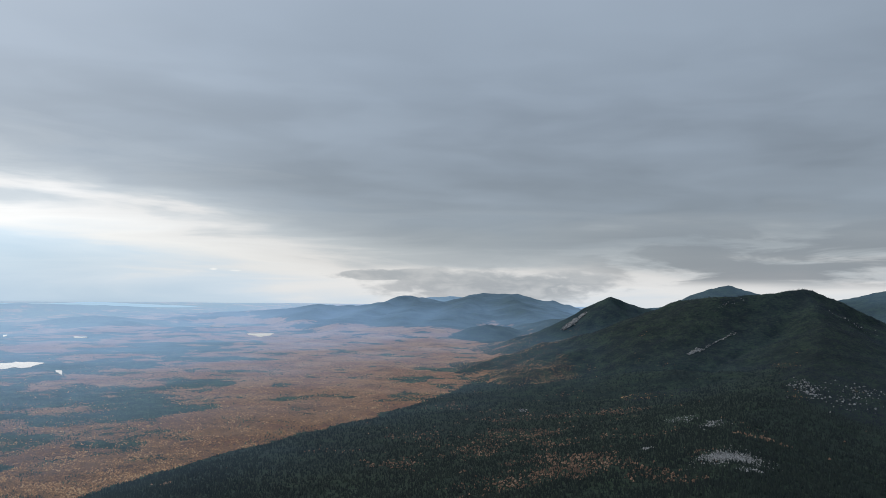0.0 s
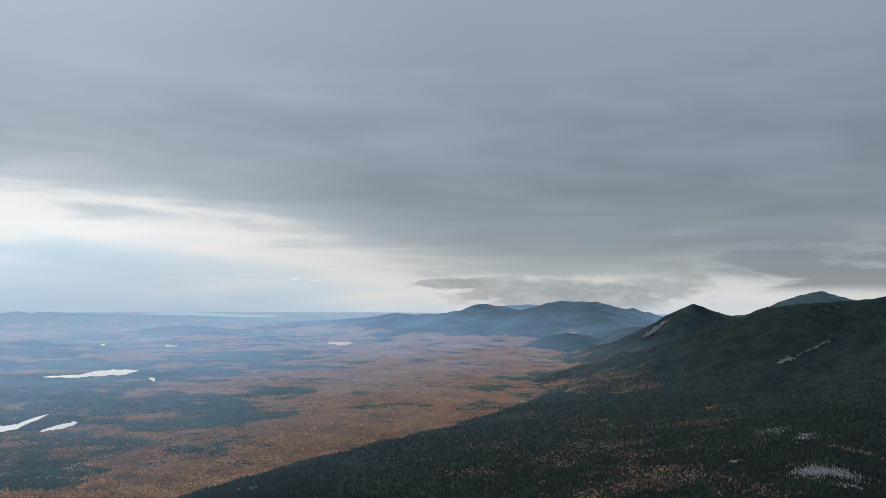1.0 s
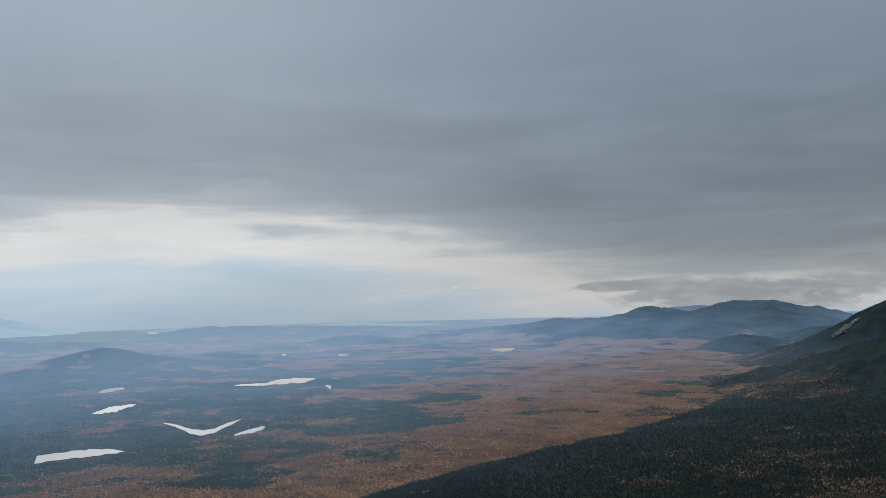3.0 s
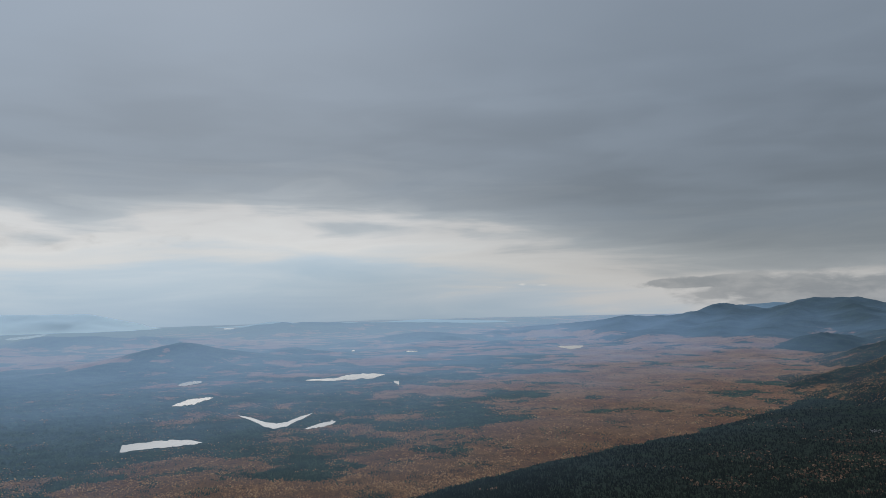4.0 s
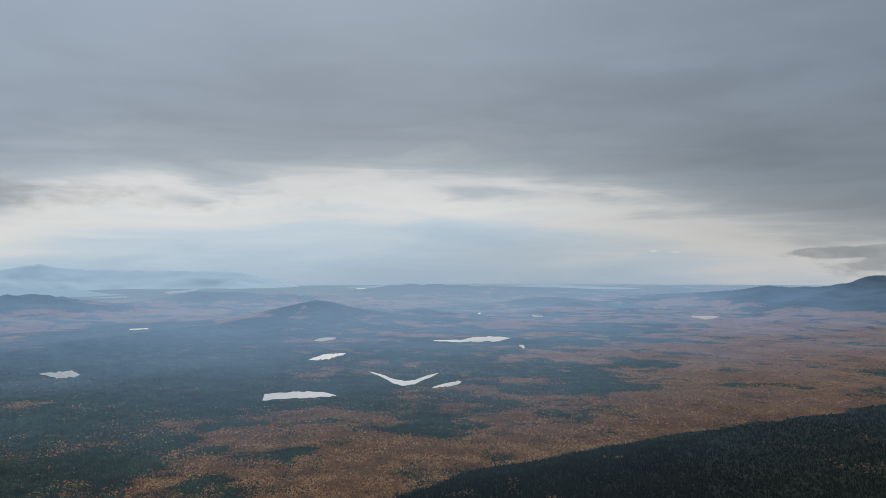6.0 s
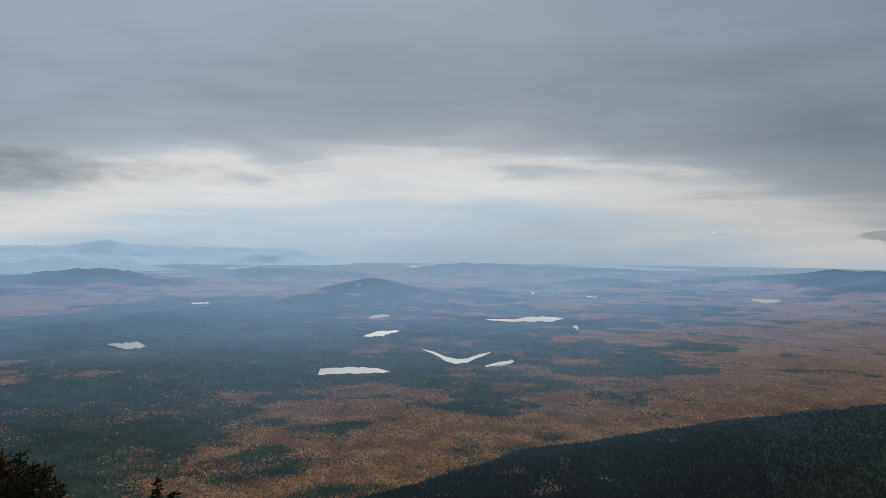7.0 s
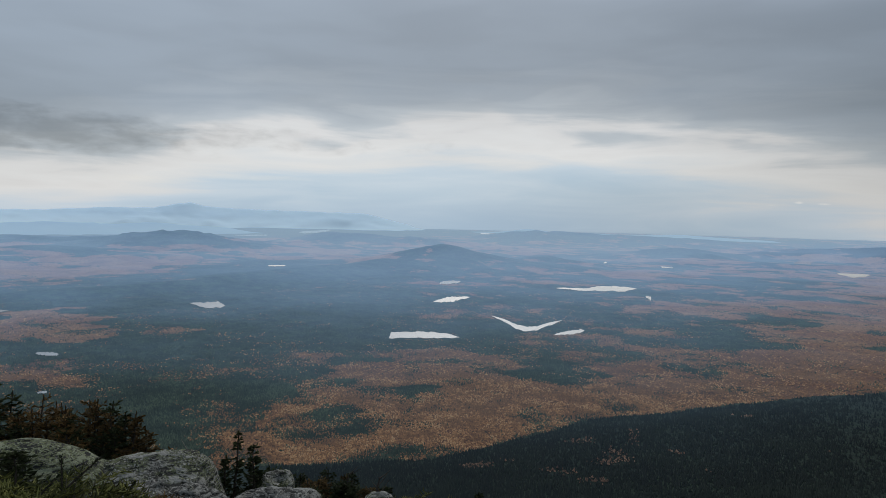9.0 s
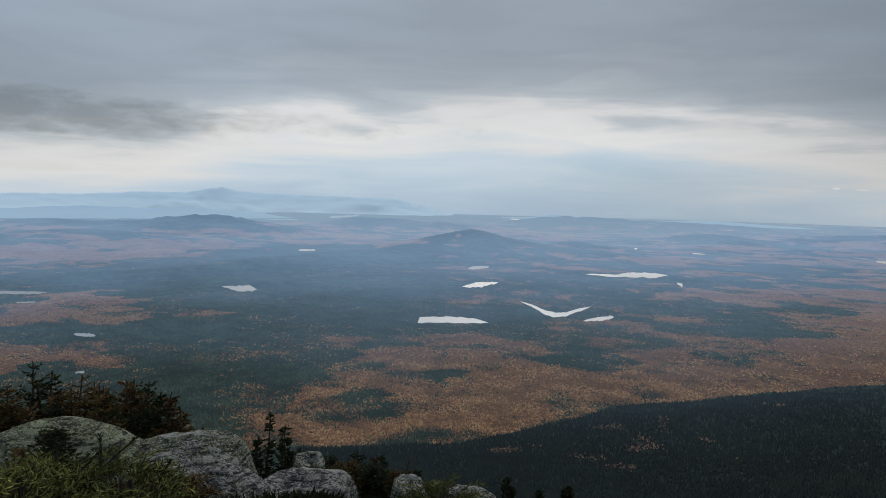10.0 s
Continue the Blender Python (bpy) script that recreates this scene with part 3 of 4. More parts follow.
ridge("mountain", [([(-398, 3578, 25), (-176, 3596, 58), (-64, 3599, 68), (48, 3600, 76), (160, 3596, 60)], 500, 1.4)],
      24, mat_land, "pale far ridge behind the range", low=0.1, high=-0.2, vary=0.3)
ridge("hill", [([(31, 1500, 2), (52, 1559, 16), (78, 1598, 31), (110, 1616, 32), (157, 1643, 24), (189, 1639, 15)], 130, 1.2)], 6, mat_mountain_shaded, "low dark wooded foothill before the range", low=-0.1, rough=0.12, vary=0.5, group="hills", category="hill")
ridge("hill", [([(-1090, 910, 8), (-1080, 982, 20), (-1075, 1032, 34), (-1057, 1064, 42), (-1036, 1084, 46), (-1022, 1112, 42), (-999, 1158, 29), (-972, 1220, 17), (-937, 1272, 9)], 270, 1.25)],
      7, mat_land, "solitary wooded hill with autumn clearings", low=0.22, high=-0.15, rough=0.04, vary=0.6, turn=(0.2, 0.6), group="hills", category="hill")
ridge("hill", [([(-909, 169, 6), (-924, 204, 7), (-916, 291, 8), (-927, 400, 9), (-967, 546, 10), (-1019, 693, 12), (-1058, 830, 14), (-1061, 960, 18)], 190, 1.2)],
      7, mat_land, "low dark spruce ridge running out from the solitary hill", low=-0.05, high=-0.05, rough=0.15, vary=0.4, group="hills", category="hill")
ridge("hill", [([(-998, 1314, 12), (-976, 1368, 22), (-945, 1413, 28), (-914, 1457, 29), (-870, 1507, 21), (-830, 1540, 13)], 210, 1.3)], 9, mat_land, "low wooded hill with rust-coloured patches", low=0.5, rough=0.16, vary=0.9, turn=(0.2, 0.7), group="hills", category="hill")
ridge("hill", [([(-986, 1797, 11), (-949, 1851, 23), (-893, 1901, 27), (-836, 1948, 20)], 300, 1.3)], 12, mat_land, "low hazy wooded hill", rough=0.16, vary=0.9, group="hills", category="hill")
ridge("hill", [([(-1573, 293, 18), (-1582, 350, 19), (-1598, 413, 22), (-1613, 469, 27), (-1622, 573, 27), (-1641, 635, 19), (-1654, 711, 8)], 520, 1.3)],
      10, mat_land, "wooded ridge with reddish lower slopes", low=0.58, high=-0.25, turn=(0.4, 0.85), rough=0.16, vary=1.5, group="hills", category="hill")
ridge("hill", [([(-2113, 395, 25), (-2099, 465, 28), (-2068, 588, 30), (-1980, 700, 28), (-1904, 759, 33), (-1837, 790, 44), (-1772, 883, 52), (-1740, 946, 43), (-1688, 1034, 26), (-1640, 1109, 18)], 620, 1.4),
               ([(-1772, 883, 50), (-1600, 830, 26), (-1400, 760, 8)], 260, 1.2)],
      11, mat_land, "long blue-green wooded ridge with rust slopes", low=0.56, high=-0.3, turn=(0.25, 0.65), rough=0.18, vary=1.6, group="hills", category="hill")
ridge("hill", [([(-1985, 1257, 4), (-1937, 1331, 21), (-1895, 1390, 34), (-1851, 1447, 46), (-1806, 1504, 42), (-1714, 1533, 31), (-1611, 1571, 33), (-1526, 1584, 23)], 560, 1.4)],
      12, mat_land, "broad hazy wooded hills", low=0.68, high=-0.2, turn=(0.3, 0.75), rough=0.18, vary=1.5, group="hills", category="hill")
ridge("hill", [([(-1896, 2195, 15), (-1824, 2319, 40), (-1770, 2360, 47), (-1671, 2492, 42), (-1502, 2597, 36), (-1263, 2831, 26)], 500, 1.3)],
      16, mat_land, "faint long wooded hills towards the horizon", low=0.4, high=0.0, rough=0.16, vary=0.8, group="hills", category="hill")
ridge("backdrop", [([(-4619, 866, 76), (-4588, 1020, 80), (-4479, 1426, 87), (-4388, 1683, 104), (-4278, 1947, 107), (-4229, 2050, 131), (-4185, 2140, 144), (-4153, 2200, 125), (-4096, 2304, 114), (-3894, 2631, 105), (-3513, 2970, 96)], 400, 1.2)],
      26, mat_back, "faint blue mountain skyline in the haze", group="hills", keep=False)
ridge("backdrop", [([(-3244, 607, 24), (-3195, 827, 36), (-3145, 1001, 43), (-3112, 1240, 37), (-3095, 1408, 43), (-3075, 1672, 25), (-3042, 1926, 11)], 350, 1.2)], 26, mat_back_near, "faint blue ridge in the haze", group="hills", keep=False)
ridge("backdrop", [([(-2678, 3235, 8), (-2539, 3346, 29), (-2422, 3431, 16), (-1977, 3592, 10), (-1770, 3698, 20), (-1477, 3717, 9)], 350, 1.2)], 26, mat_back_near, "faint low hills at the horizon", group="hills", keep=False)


def land(x, y):
    z = ground_height(x, y)
    for h in RIDGES:
        z = np.maximum(z, h(x, y))
    return z


# ---------- woods: crowns over the land ----------


def woods(name, x, y, z, width, tall, mat, label, seed, round_top):
    """Small crowns in one mesh: pointed for spruces, rounded for broad-leaved trees."""
    g = np.random.default_rng(seed)
    n = len(x)
    rings = [(0.5, 0.45 if round_top else 0.12), (0.0, 1.0)]
    sides = 4
    verts, spin = [], g.random(n) * 6.28
    for rad, up in rings:
        for s in range(sides if rad else 1):
            a = spin + 2 * math.pi * s / sides
            wob = rad * width * (0.75 + 0.5 * g.random(n))
            verts.append(np.stack([x + wob * np.cos(a), y + wob * np.sin(a), z + tall * up * (0.85 + 0.3 * g.random(n))], 1))
    per = len(verts)
    v = np.stack(verts, 1).reshape(-1, 3)
    tris = [(s, (s + 1) % sides, sides) for s in range(sides)]
    f = (np.array(tris)[None] + np.arange(n)[:, None, None] * per).reshape(-1, 3)
    me = bpy.data.meshes.new(name)
    me.vertices.add(len(v))
    me.vertices.foreach_set("co", v.ravel().astype(np.float32))
    me.loops.add(f.size)
    me.loops.foreach_set("vertex_index", f.ravel().astype(np.int32))
    me.polygons.add(len(f))
    me.polygons.foreach_set("loop_start", np.arange(0, f.size, 3, dtype=np.int32))
    me.update(calc_edges=True)
    # soft crowns: shaded as parts of one canopy
    mid = np.stack([x, y, z], 1).repeat(per, 0)
    nrm = (np.clip(0.85 * (420 / np.hypot(x, y)) ** 1.6, 0.12, 0.85) / width).repeat(per)[:, None] * (v - mid) * (1, 1, 0.3) + (0, 0, 1)
    nrm /= np.linalg.norm(nrm, axis=1, keepdims=True)
    me.polygons.foreach_set("use_smooth", np.ones(len(f), dtype=bool))
    me.normals_split_custom_set_from_vertices(nrm.tolist())
    me.materials.append(mat)
    return tagged(new(name, me), label, "forest", kind="stuff")


# bare places on the flank
BARE = [(117, 297, 13, 9), (115, 274, 6, 4), (267, 530, 12, 26), (300, 532, 36, 30), (144, 438, 9, 12), (146, 394, 7, 10), (68, 605, 4, 6), (98, 349, 3, 5)]
g = np.random.default_rng(3)
N = 540000
az = np.radians(g.uniform(-36, 82, N))
rr = 190 * np.exp(g.random(N) * math.log(2600 / 190))
keep = g.random(N) < 1 - 0.93 * smooth(rr, 380, 1450) ** 0.6
near = 80000
az = np.append(az[keep], np.radians(g.uniform(14, 80, near)))
rr = np.append(rr[keep], 200 * np.exp(g.random(near) * math.log(470 / 200)))
tx, ty = -np.sin(az) * rr, np.cos(az) * rr
behind = 1 + 1.5 / rr
dry = (in_lakes(tx, ty) > 1.0) & (in_lakes(tx * behind, ty * behind) > 0.95)
dry &= (flank(tx, ty) < 0) | ((g.random(len(tx)) < 0.5) & (az < 1.0) & (rr < 1100))
tx, ty, rr = tx[dry], ty[dry], rr[dry]
tz = ground_height(tx, ty)
bare = np.ones(len(tx), dtype=bool)
for cx, cy, a, b in BARE:
    bare &= ((tx - cx) / a) ** 2 + ((ty - cy) / b) ** 2 > 0.7 + 0.6 * g.random(len(tx))
for h in RIDGES:
    bare &= h(tx, ty) < tz
tx, ty, tz, rr = tx[bare], ty[bare], tz[bare], rr[bare]
high = flank(tx, ty) > 0
leafy = cover_at(tx, ty) + 1.0 * (fbm(tx / 12, ty / 12, 4, 51) - 0.5) + 0.6 * (fbm(tx / 50, ty / 50, 3, 57) - 0.5) + np.where(high, 0.66, 0.62) * (g.random(len(tx)) - 0.5) > np.where(high, 0.53, 0.44)
size = 0.72 * (rr / 300) ** 0.5 * (0.6 + 0.8 * g.random(len(tx))) * np.where(high, 1.2, 1.0)


def stand_of(pick, autumn, mat, where):
    woods(("spruce_forest", "autumn_forest")[autumn], tx[pick], ty[pick], tz[pick] - 0.15, size[pick] * (0.85, 1.05)[autumn],
          size[pick] * (1.7, 1.3)[autumn] * (300 / rr[pick]) ** 0.5, mat, ("dense dark green spruce crowns ", "rust and tan autumn tree crowns ")[autumn] + where, 60 + autumn, bool(autumn))


for autumn in (0, 1):
    stand_of((leafy == bool(autumn)) & high, autumn, (mat_spruce_flank_shaded, mat_maple_flank)[autumn], "on the summit's flank")
    for lo, hi, where in ((0, 420, "below the summit"), (420, 800, "round the lakes"), (800, 5000, "far out in the lowland")):
        stand_of((leafy == bool(autumn)) & ~high & (rr >= lo) & (rr < hi), autumn, (mat_spruce, mat_maple)[autumn], where)

# the two near mountains' own woods
M = 110000
az = np.radians(g.uniform(-36, 8, M))
rr = 480 * np.exp(g.random(M) * math.log(1350 / 480))
tx, ty = -np.sin(az) * rr, np.cos(az) * rr
tz = np.maximum(RIDGES[0](tx, ty), RIDGES[1](tx, ty))
on = tz > ground_height(tx, ty) + 0.2
tx, ty, tz, rr = tx[on], ty[on], tz[on], rr[on]
size = 0.48 * (rr / 300) ** 0.5 * (0.6 + 0.8 * g.random(len(tx)))
west = smooth(tx - 0.12 * (ty - 900), 270, 130)
rust = fbm(tx / 26, ty / 60, 3, 61) + 0.35 * g.random(len(tx)) + 0.66 * west * smooth(tz, 62, 8) > 1.06
stand_of(~rust, 0, mat_spruce_mountain_shaded, "on the dark mountains")
stand_of(rust, 1, mat_maple, "on the dark mountains")

# ---------- the summit: boulders, spruces, heath ----------


def link_mesh(name, verts, faces, mat, parent=None, flat=False, label=""):
    me = bpy.data.meshes.new(name)
    me.from_pydata(verts, [], faces)
    if not flat:
        me.polygons.foreach_set("use_smooth", [True] * len(me.polygons))
    me.materials.append(mat)
    ob = new(name, me)
    ob.parent = parent
    return tagged(ob, label)


def top_at(x, y):
    return float(ground_height(np.array([x]), np.array([y]))[0])



def granite(name, green, pale):
    """Grey granite under crusts of pale lichen, black lichen and moss; green: how far the yellow-green crust has spread."""
    m, k = material(name, 0.9, 0.25)
    wide = k.noise(k.where, 1.1, 4, 0.6)
    mid = k.noise(k.where, 5.0, 6, 0.6)
    spot = k.noise(k.where, 38.0, 3, 0.6)
    crust = k.noise(k.where, 16.0, 5, 0.7)
    grain = k.noise(k.scaled(k.where, 4.0, 4.0, 26.0), 1.0, 5, 0.65, 0.8)
    stone = k.mix(k.step(mid, 0.35, 0.65), (0.090, 0.088, 0.083), (0.165, 0.160, 0.150))
    stone = k.mix(k.step(crust, 0.47, 0.53), stone, (0.212, 0.210, 0.193))
    stone = k.mix(k.math("MULTIPLY", k.step(wide, 0.50 - green, 0.62 - green), k.step(spot, 0.36, 0.46)), stone, (0.130, 0.150, 0.068))
    stone = k.mix(k.step(k.math("ADD", spot, k.math("MULTIPLY", crust, 0.5)), 0.80, 0.84), stone, pale)
    stone = k.mix(k.step(k.noise(k.where, 30.0, 4, 0.7), 0.53, 0.57), stone, (0.022, 0.024, 0.022))
    stone = k.mix(k.step(grain, 0.47, 0.41), stone, [0.8 * c for c in pale])
    stone = k.mix(k.step(grain, 0.55, 0.59), stone, (0.028, 0.030, 0.028))
    k.link(stone, k.bsdf.inputs["Base Color"])
    bump(k, k.math("ADD", k.math("ADD", mid, k.math("MULTIPLY", crust, 0.6)), k.math("MULTIPLY", grain, -0.9)), 1.0, 0.07)
    return m


mat_rock, mat_green_rock = granite("lichen_granite", 0.08, (0.385, 0.385, 0.355)), granite("mossy_granite", 0.38, (0.315, 0.35, 0.235))

mat_needles = crowns("spruce_needles", (0.024, 0.032, 0.016), (0.080, 0.092, 0.040), None, False)
mat_brown = crowns("rusty_needles", (0.07, 0.050, 0.022), (0.24, 0.150, 0.060), None, False)
mat_fresh = crowns("fresh_needles", None, None, [(0.0, (0.030, 0.034, 0.014)), (0.25, (0.10, 0.108, 0.034)), (0.55, (0.26, 0.26, 0.075)), (0.85, (0.44, 0.42, 0.12)), (1.0, (0.55, 0.50, 0.16))], False)
mat_heath = crowns("heath_leaves", None, None, [(0.0, (0.018, 0.024, 0.012)), (0.5, (0.045, 0.050, 0.022)), (0.8, (0.085, 0.052, 0.026)), (1.0, (0.11, 0.075, 0.045))], False)
mat_bark, k = material("grey_bark", 0.95, 0.1)
k.link(k.mix(k.noise(k.where, 30, 4), (0.03, 0.025, 0.02), (0.11, 0.095, 0.08)), k.bsdf.inputs["Base Color"])
mat_dead, k = material("bleached_wood", 0.9, 0.1)
k.link(k.mix(k.noise(k.where, 25, 4), (0.10, 0.09, 0.08), (0.30, 0.28, 0.25)), k.bsdf.inputs["Base Color"])


def boulder(x, y, top, rx, ry, rz, seed, facets=9, label="rounded grey granite boulder crusted with lichen", detail=6, lean=0.0, square=2.0, bell=0.0, mat=None, planes=()):
    """A weathered block with worn facets, its long side turned across the camera's view."""
    bm = bmesh.new()
    bmesh.ops.create_icosphere(bm, subdivisions=detail, radius=1)
    g = random.Random(seed)
    turn = math.atan2(-x, y)
    cuts = [(Vector((g.gauss(0, 1), g.gauss(0, 1), g.gauss(0, 0.8))).normalized(), g.uniform(0.72, 0.95)) for i in range(facets)]
    cuts += [(Vector(n).normalized(), h) for n, h in planes]      # worn faces, tilted to fit the outline seen from the eye: x across, y away from the eye, z up
    for v in bm.verts:
        d = v.co.normalized()
        box = (abs(d.x) ** square + abs(d.y) ** square + abs(d.z) ** square) ** (-1 / square)
        r = sum(max(d.dot(n) / h, 0.02) ** 14 for n, h in cuts) + 1.0
        p = d * box * r ** (-1 / 14)
        if bell and d.z > 0:
            p.z = d.z ** bell
        n1 = noise.fractal(d * 1.3 + Vector((seed, 0, 0)), 0.9, 2.0, 3)
        n2 = noise.fractal(d * 5.5 + Vector((0, seed, 0)), 0.7, 2.1, 5)
        crack = abs(noise.noise(d * 2.0 + Vector((0, 0, seed))))
        p *= 1 + (0.05 if facets else 0.02) * n1 + (0.030 if facets else 0.012) * n2 - 0.06 * max(0, 1 - crack / 0.05)
        v.co = Vector((p.x * rx, p.y * ry, p.z * rz + lean * p.x * rx))
    high = max(v.co.z for v in bm.verts)
    me = bpy.data.meshes.new("boulder")
    bm.to_mesh(me)
    bm.free()
    me.polygons.foreach_set("use_smooth", [True] * len(me.polygons))
    me.materials.append(mat or mat_rock)
    ob = new("boulder", me)
    ob.matrix_world = pose(x, y, top - high, 0, 0, math.degrees(turn))
    return tagged(ob, label, "boulder", "boulders on the summit")


boulder(-9.75, 2.53, 107.18, 1.8, 1.2, 1.0, 4, 0, "broad domed boulder green with lichen", bell=2.6, mat=mat_green_rock)
boulder(-8.75, 3.86, 106.86, 0.92, 0.8, 1.0, 7, 2, "blocky grey boulder streaked with pale lichen", square=2.6,
        planes=(((-0.05, -0.30, 1), 0.62), ((0.9, -0.25, 0.45), 0.80), ((0.45, -0.9, -0.1), 0.70), ((-0.5, -0.3, 0.85), 0.80)))
boulder(-7.68, 3.77, 106.87, 0.60, 0.55, 0.7, 13, 4, "rounded grey granite boulder crusted with lichen", planes=(((0.35, -0.4, 0.9), 0.75), ((-0.5, -0.5, 0.8), 0.8)))
boulder(-7.45, 4.74, 106.60, 0.78, 0.55, 0.62, 22, 2, "wedge-shaped grey granite boulder crusted with lichen", square=2.6,
        planes=(((-0.36, -0.30, 1), 0.62), ((1, -0.15, 0.35), 0.72), ((0.1, -1, 0.35), 0.75)))
boulder(-7.78, 4.32, 106.50, 0.42, 0.35, 0.45, 25, 6, "small pale low boulder between larger ones", 5)
boulder(-9.04, 5.78, 106.17, 0.27, 0.28, 0.85, 31, 0, "small pale square-edged boulder among spruces", 5, square=5.0, planes=(((0.1, -0.25, 1), 0.85), ((1, -0.1, 0.25), 0.9)))
boulder(-7.37, 6.3, 106.19, 0.27, 0.3, 0.5, 43, 3, "small light grey boulder at the drop", 5, square=2.8, planes=(((0.15, -0.2, 1), 0.75),))
boulder(-7.45, 7.5, 105.70, 0.66, 0.4, 0.5, 57, 6, "low flat pale boulder at the drop", 5)
boulder(-6.9, 3.05, 107.2, 0.14, 0.12, 0.3, 71, 8, "small pale stone in the heath", 4)


def tube(verts, faces, path, radii, sides=5):
    base = len(verts)
    for i, (p, r) in enumerate(zip(path, radii)):
        t = (path[min(i + 1, len(path) - 1)] - path[max(i - 1, 0)]).normalized()
        u = t.orthogonal().normalized()
        v = t.cross(u)
        for s in range(sides):
            a = 2 * math.pi * s / sides
            verts.append(p + (u * math.cos(a) + v * math.sin(a)) * r)
    for i in range(len(path) - 1):
        for s in range(sides):
            a, b = base + i * sides, base + (i + 1) * sides
            faces.append((a + s, a + (s + 1) % sides, b + (s + 1) % sides, b + s))


def twig(verts, faces, p, way, side, length, width):
    """A needled twig: two crossed slender blades, thickest in the middle."""
    for w in (side, way.cross(side).normalized()):
        b = len(verts)
        verts.extend((p, p + way * length * 0.45 + w * width, p + way * length, p + way * length * 0.45 - w * width))
        faces.append((b, b + 1, b + 2, b + 3))


def spruce(height, spread, seed, needles, ragged=0.3, name="spruce_tree"):
    """A stunted mountain spruce: tapered stem, drooping boughs, needled twigs."""
    g = random.Random(seed)
    ob = new(name)
    verts, faces = [], []
    bend = Vector((g.uniform(-1, 1), g.uniform(-1, 1), 0)) * 0.06 * height
    stem = [bend * (i / 8) ** 2 + Vector((g.uniform(-1, 1), g.uniform(-1, 1), 0)) * 0.012 + Vector((0, 0, height * i / 8)) for i in range(9)]
    tube(verts, faces, stem, [0.035 * height ** 0.5 * (1 - 0.9 * i / 8) for i in range(9)])

    def on_stem(h):
        f = min(h / height * 8, 7.999)
        i = int(f)
        return stem[i].lerp(stem[i + 1], f - i)
    nv, nf = [], []
    h = 0.12 * height
    while h < 0.985 * height:
        k = 1 - h / height
        for b in range(g.randint(5, 7)):
            if g.random() < ragged * 0.6:
                continue
            a = g.random() * 6.283
            length = 1.45 * spread * (0.14 + k ** 0.7) * g.uniform(0.55, 1.15) * (1 - ragged * 0.4 * g.random())
            out = Vector((math.cos(a), math.sin(a), 0))
            start = on_stem(h)
            path = [start + out * length * u + Vector((0, 0, length * (0.25 * k * -u + 0.35 * u * u + 0.1 * (1 - k) * u))) for u in (0, 0.33, 0.66, 1)]
            tube(verts, faces, path, [0.008, 0.006, 0.004, 0.002], 3)
            n = max(5, int(length / 0.021))
            across = out.cross(Vector((0, 0, 1)))
            for j in range(n):
                u = (j + g.random()) / n * 2.999
                i = int(u)
                p = path[i].lerp(path[i + 1], u - i)
                sgn = 1 if j % 2 else -1
                way = (out * g.uniform(0.5, 1.0) + across * sgn * g.uniform(0.3, 1.0) + Vector((0, 0, g.uniform(-0.25, 0.8)))).normalized()
                twig(nv, nf, p, way, way.orthogonal().normalized(), g.uniform(0.06, 0.15) * (0.6 + 0.5 * k), g.uniform(0.010, 0.020))
        h += height * g.uniform(0.018, 0.032)
    for j in range(10):
        way = Vector((g.uniform(-0.4, 0.4), g.uniform(-0.4, 0.4), 1)).normalized()
        twig(nv, nf, on_stem(height * (0.93 + 0.007 * j)), way, way.orthogonal().normalized(), 0.06, 0.010)
    link_mesh("trunk", verts, faces, mat_bark, ob)
    link_mesh("crown", nv, nf, needles, ob, True)
    return ob


def plant(x, y, top, spread, seed, needles=None, ragged=0.3, label="stunted dark green mountain spruce"):
    base = top_at(x, y) - 0.15
    ob = spruce(top - base, spread, seed, needles or mat_needles, ragged)
    ob.matrix_world = pose(x, y, base)
    return tagged(ob, label, "spruce tree", "stunted spruces on the summit")


RUSTY = "stunted spruce with rusty brown needles"
plant(-11.87, 2.78, 107.41, 0.45, 1)
plant(-12.33, 3.00, 107.22, 0.43, 2)
plant(-12.1, 2.45, 107.15, 0.43, 3)
plant(-12.0, 3.15, 107.05, 0.43, 4, mat_brown, 0.4, RUSTY)
plant(-11.7, 3.38, 107.20, 0.40, 5, mat_brown, 0.35, RUSTY)
plant(-11.9, 3.70, 106.95, 0.40, 6, mat_brown, 0.45, RUSTY)
plant(-12.0, 4.02, 106.93, 0.37, 7, mat_brown, 0.45, RUSTY)
plant(-11.48, 4.05, 107.02, 0.36, 8, mat_brown, 0.4, RUSTY)
plant(-11.7, 4.32, 106.84, 0.32, 9)
plant(-10.83, 4.34, 106.96, 0.30, 10)
plant(-10.74, 4.58, 106.68, 0.30, 11, mat_brown, 0.4, RUSTY)
plant(-10.9, 4.0, 106.7, 0.36, 12)
plant(-11.2, 3.6, 106.75, 0.40, 13)
plant(-11.3, 3.0, 106.9, 0.43, 14)
plant(-11.4, 2.3, 107.0, 0.43, 15)
plant(-10.6, 4.9, 106.35, 0.35, 16, mat_brown, 0.5, RUSTY)
plant(-11.6, 2.6, 106.95, 0.43, 41, mat_brown, 0.3, RUSTY)
plant(-12.2, 3.5, 106.9, 0.43, 42, mat_brown, 0.3, RUSTY)
plant(-11.3, 3.85, 106.75, 0.40, 43, mat_brown, 0.3, RUSTY)
plant(-11.2, 4.3, 106.7, 0.36, 44, mat_brown, 0.3, RUSTY)
plant(-10.5, 4.2, 106.5, 0.32, 45, mat_brown, 0.3, RUSTY)
plant(-11.0, 3.2, 106.7, 0.40, 46, mat_brown, 0.3, RUSTY)
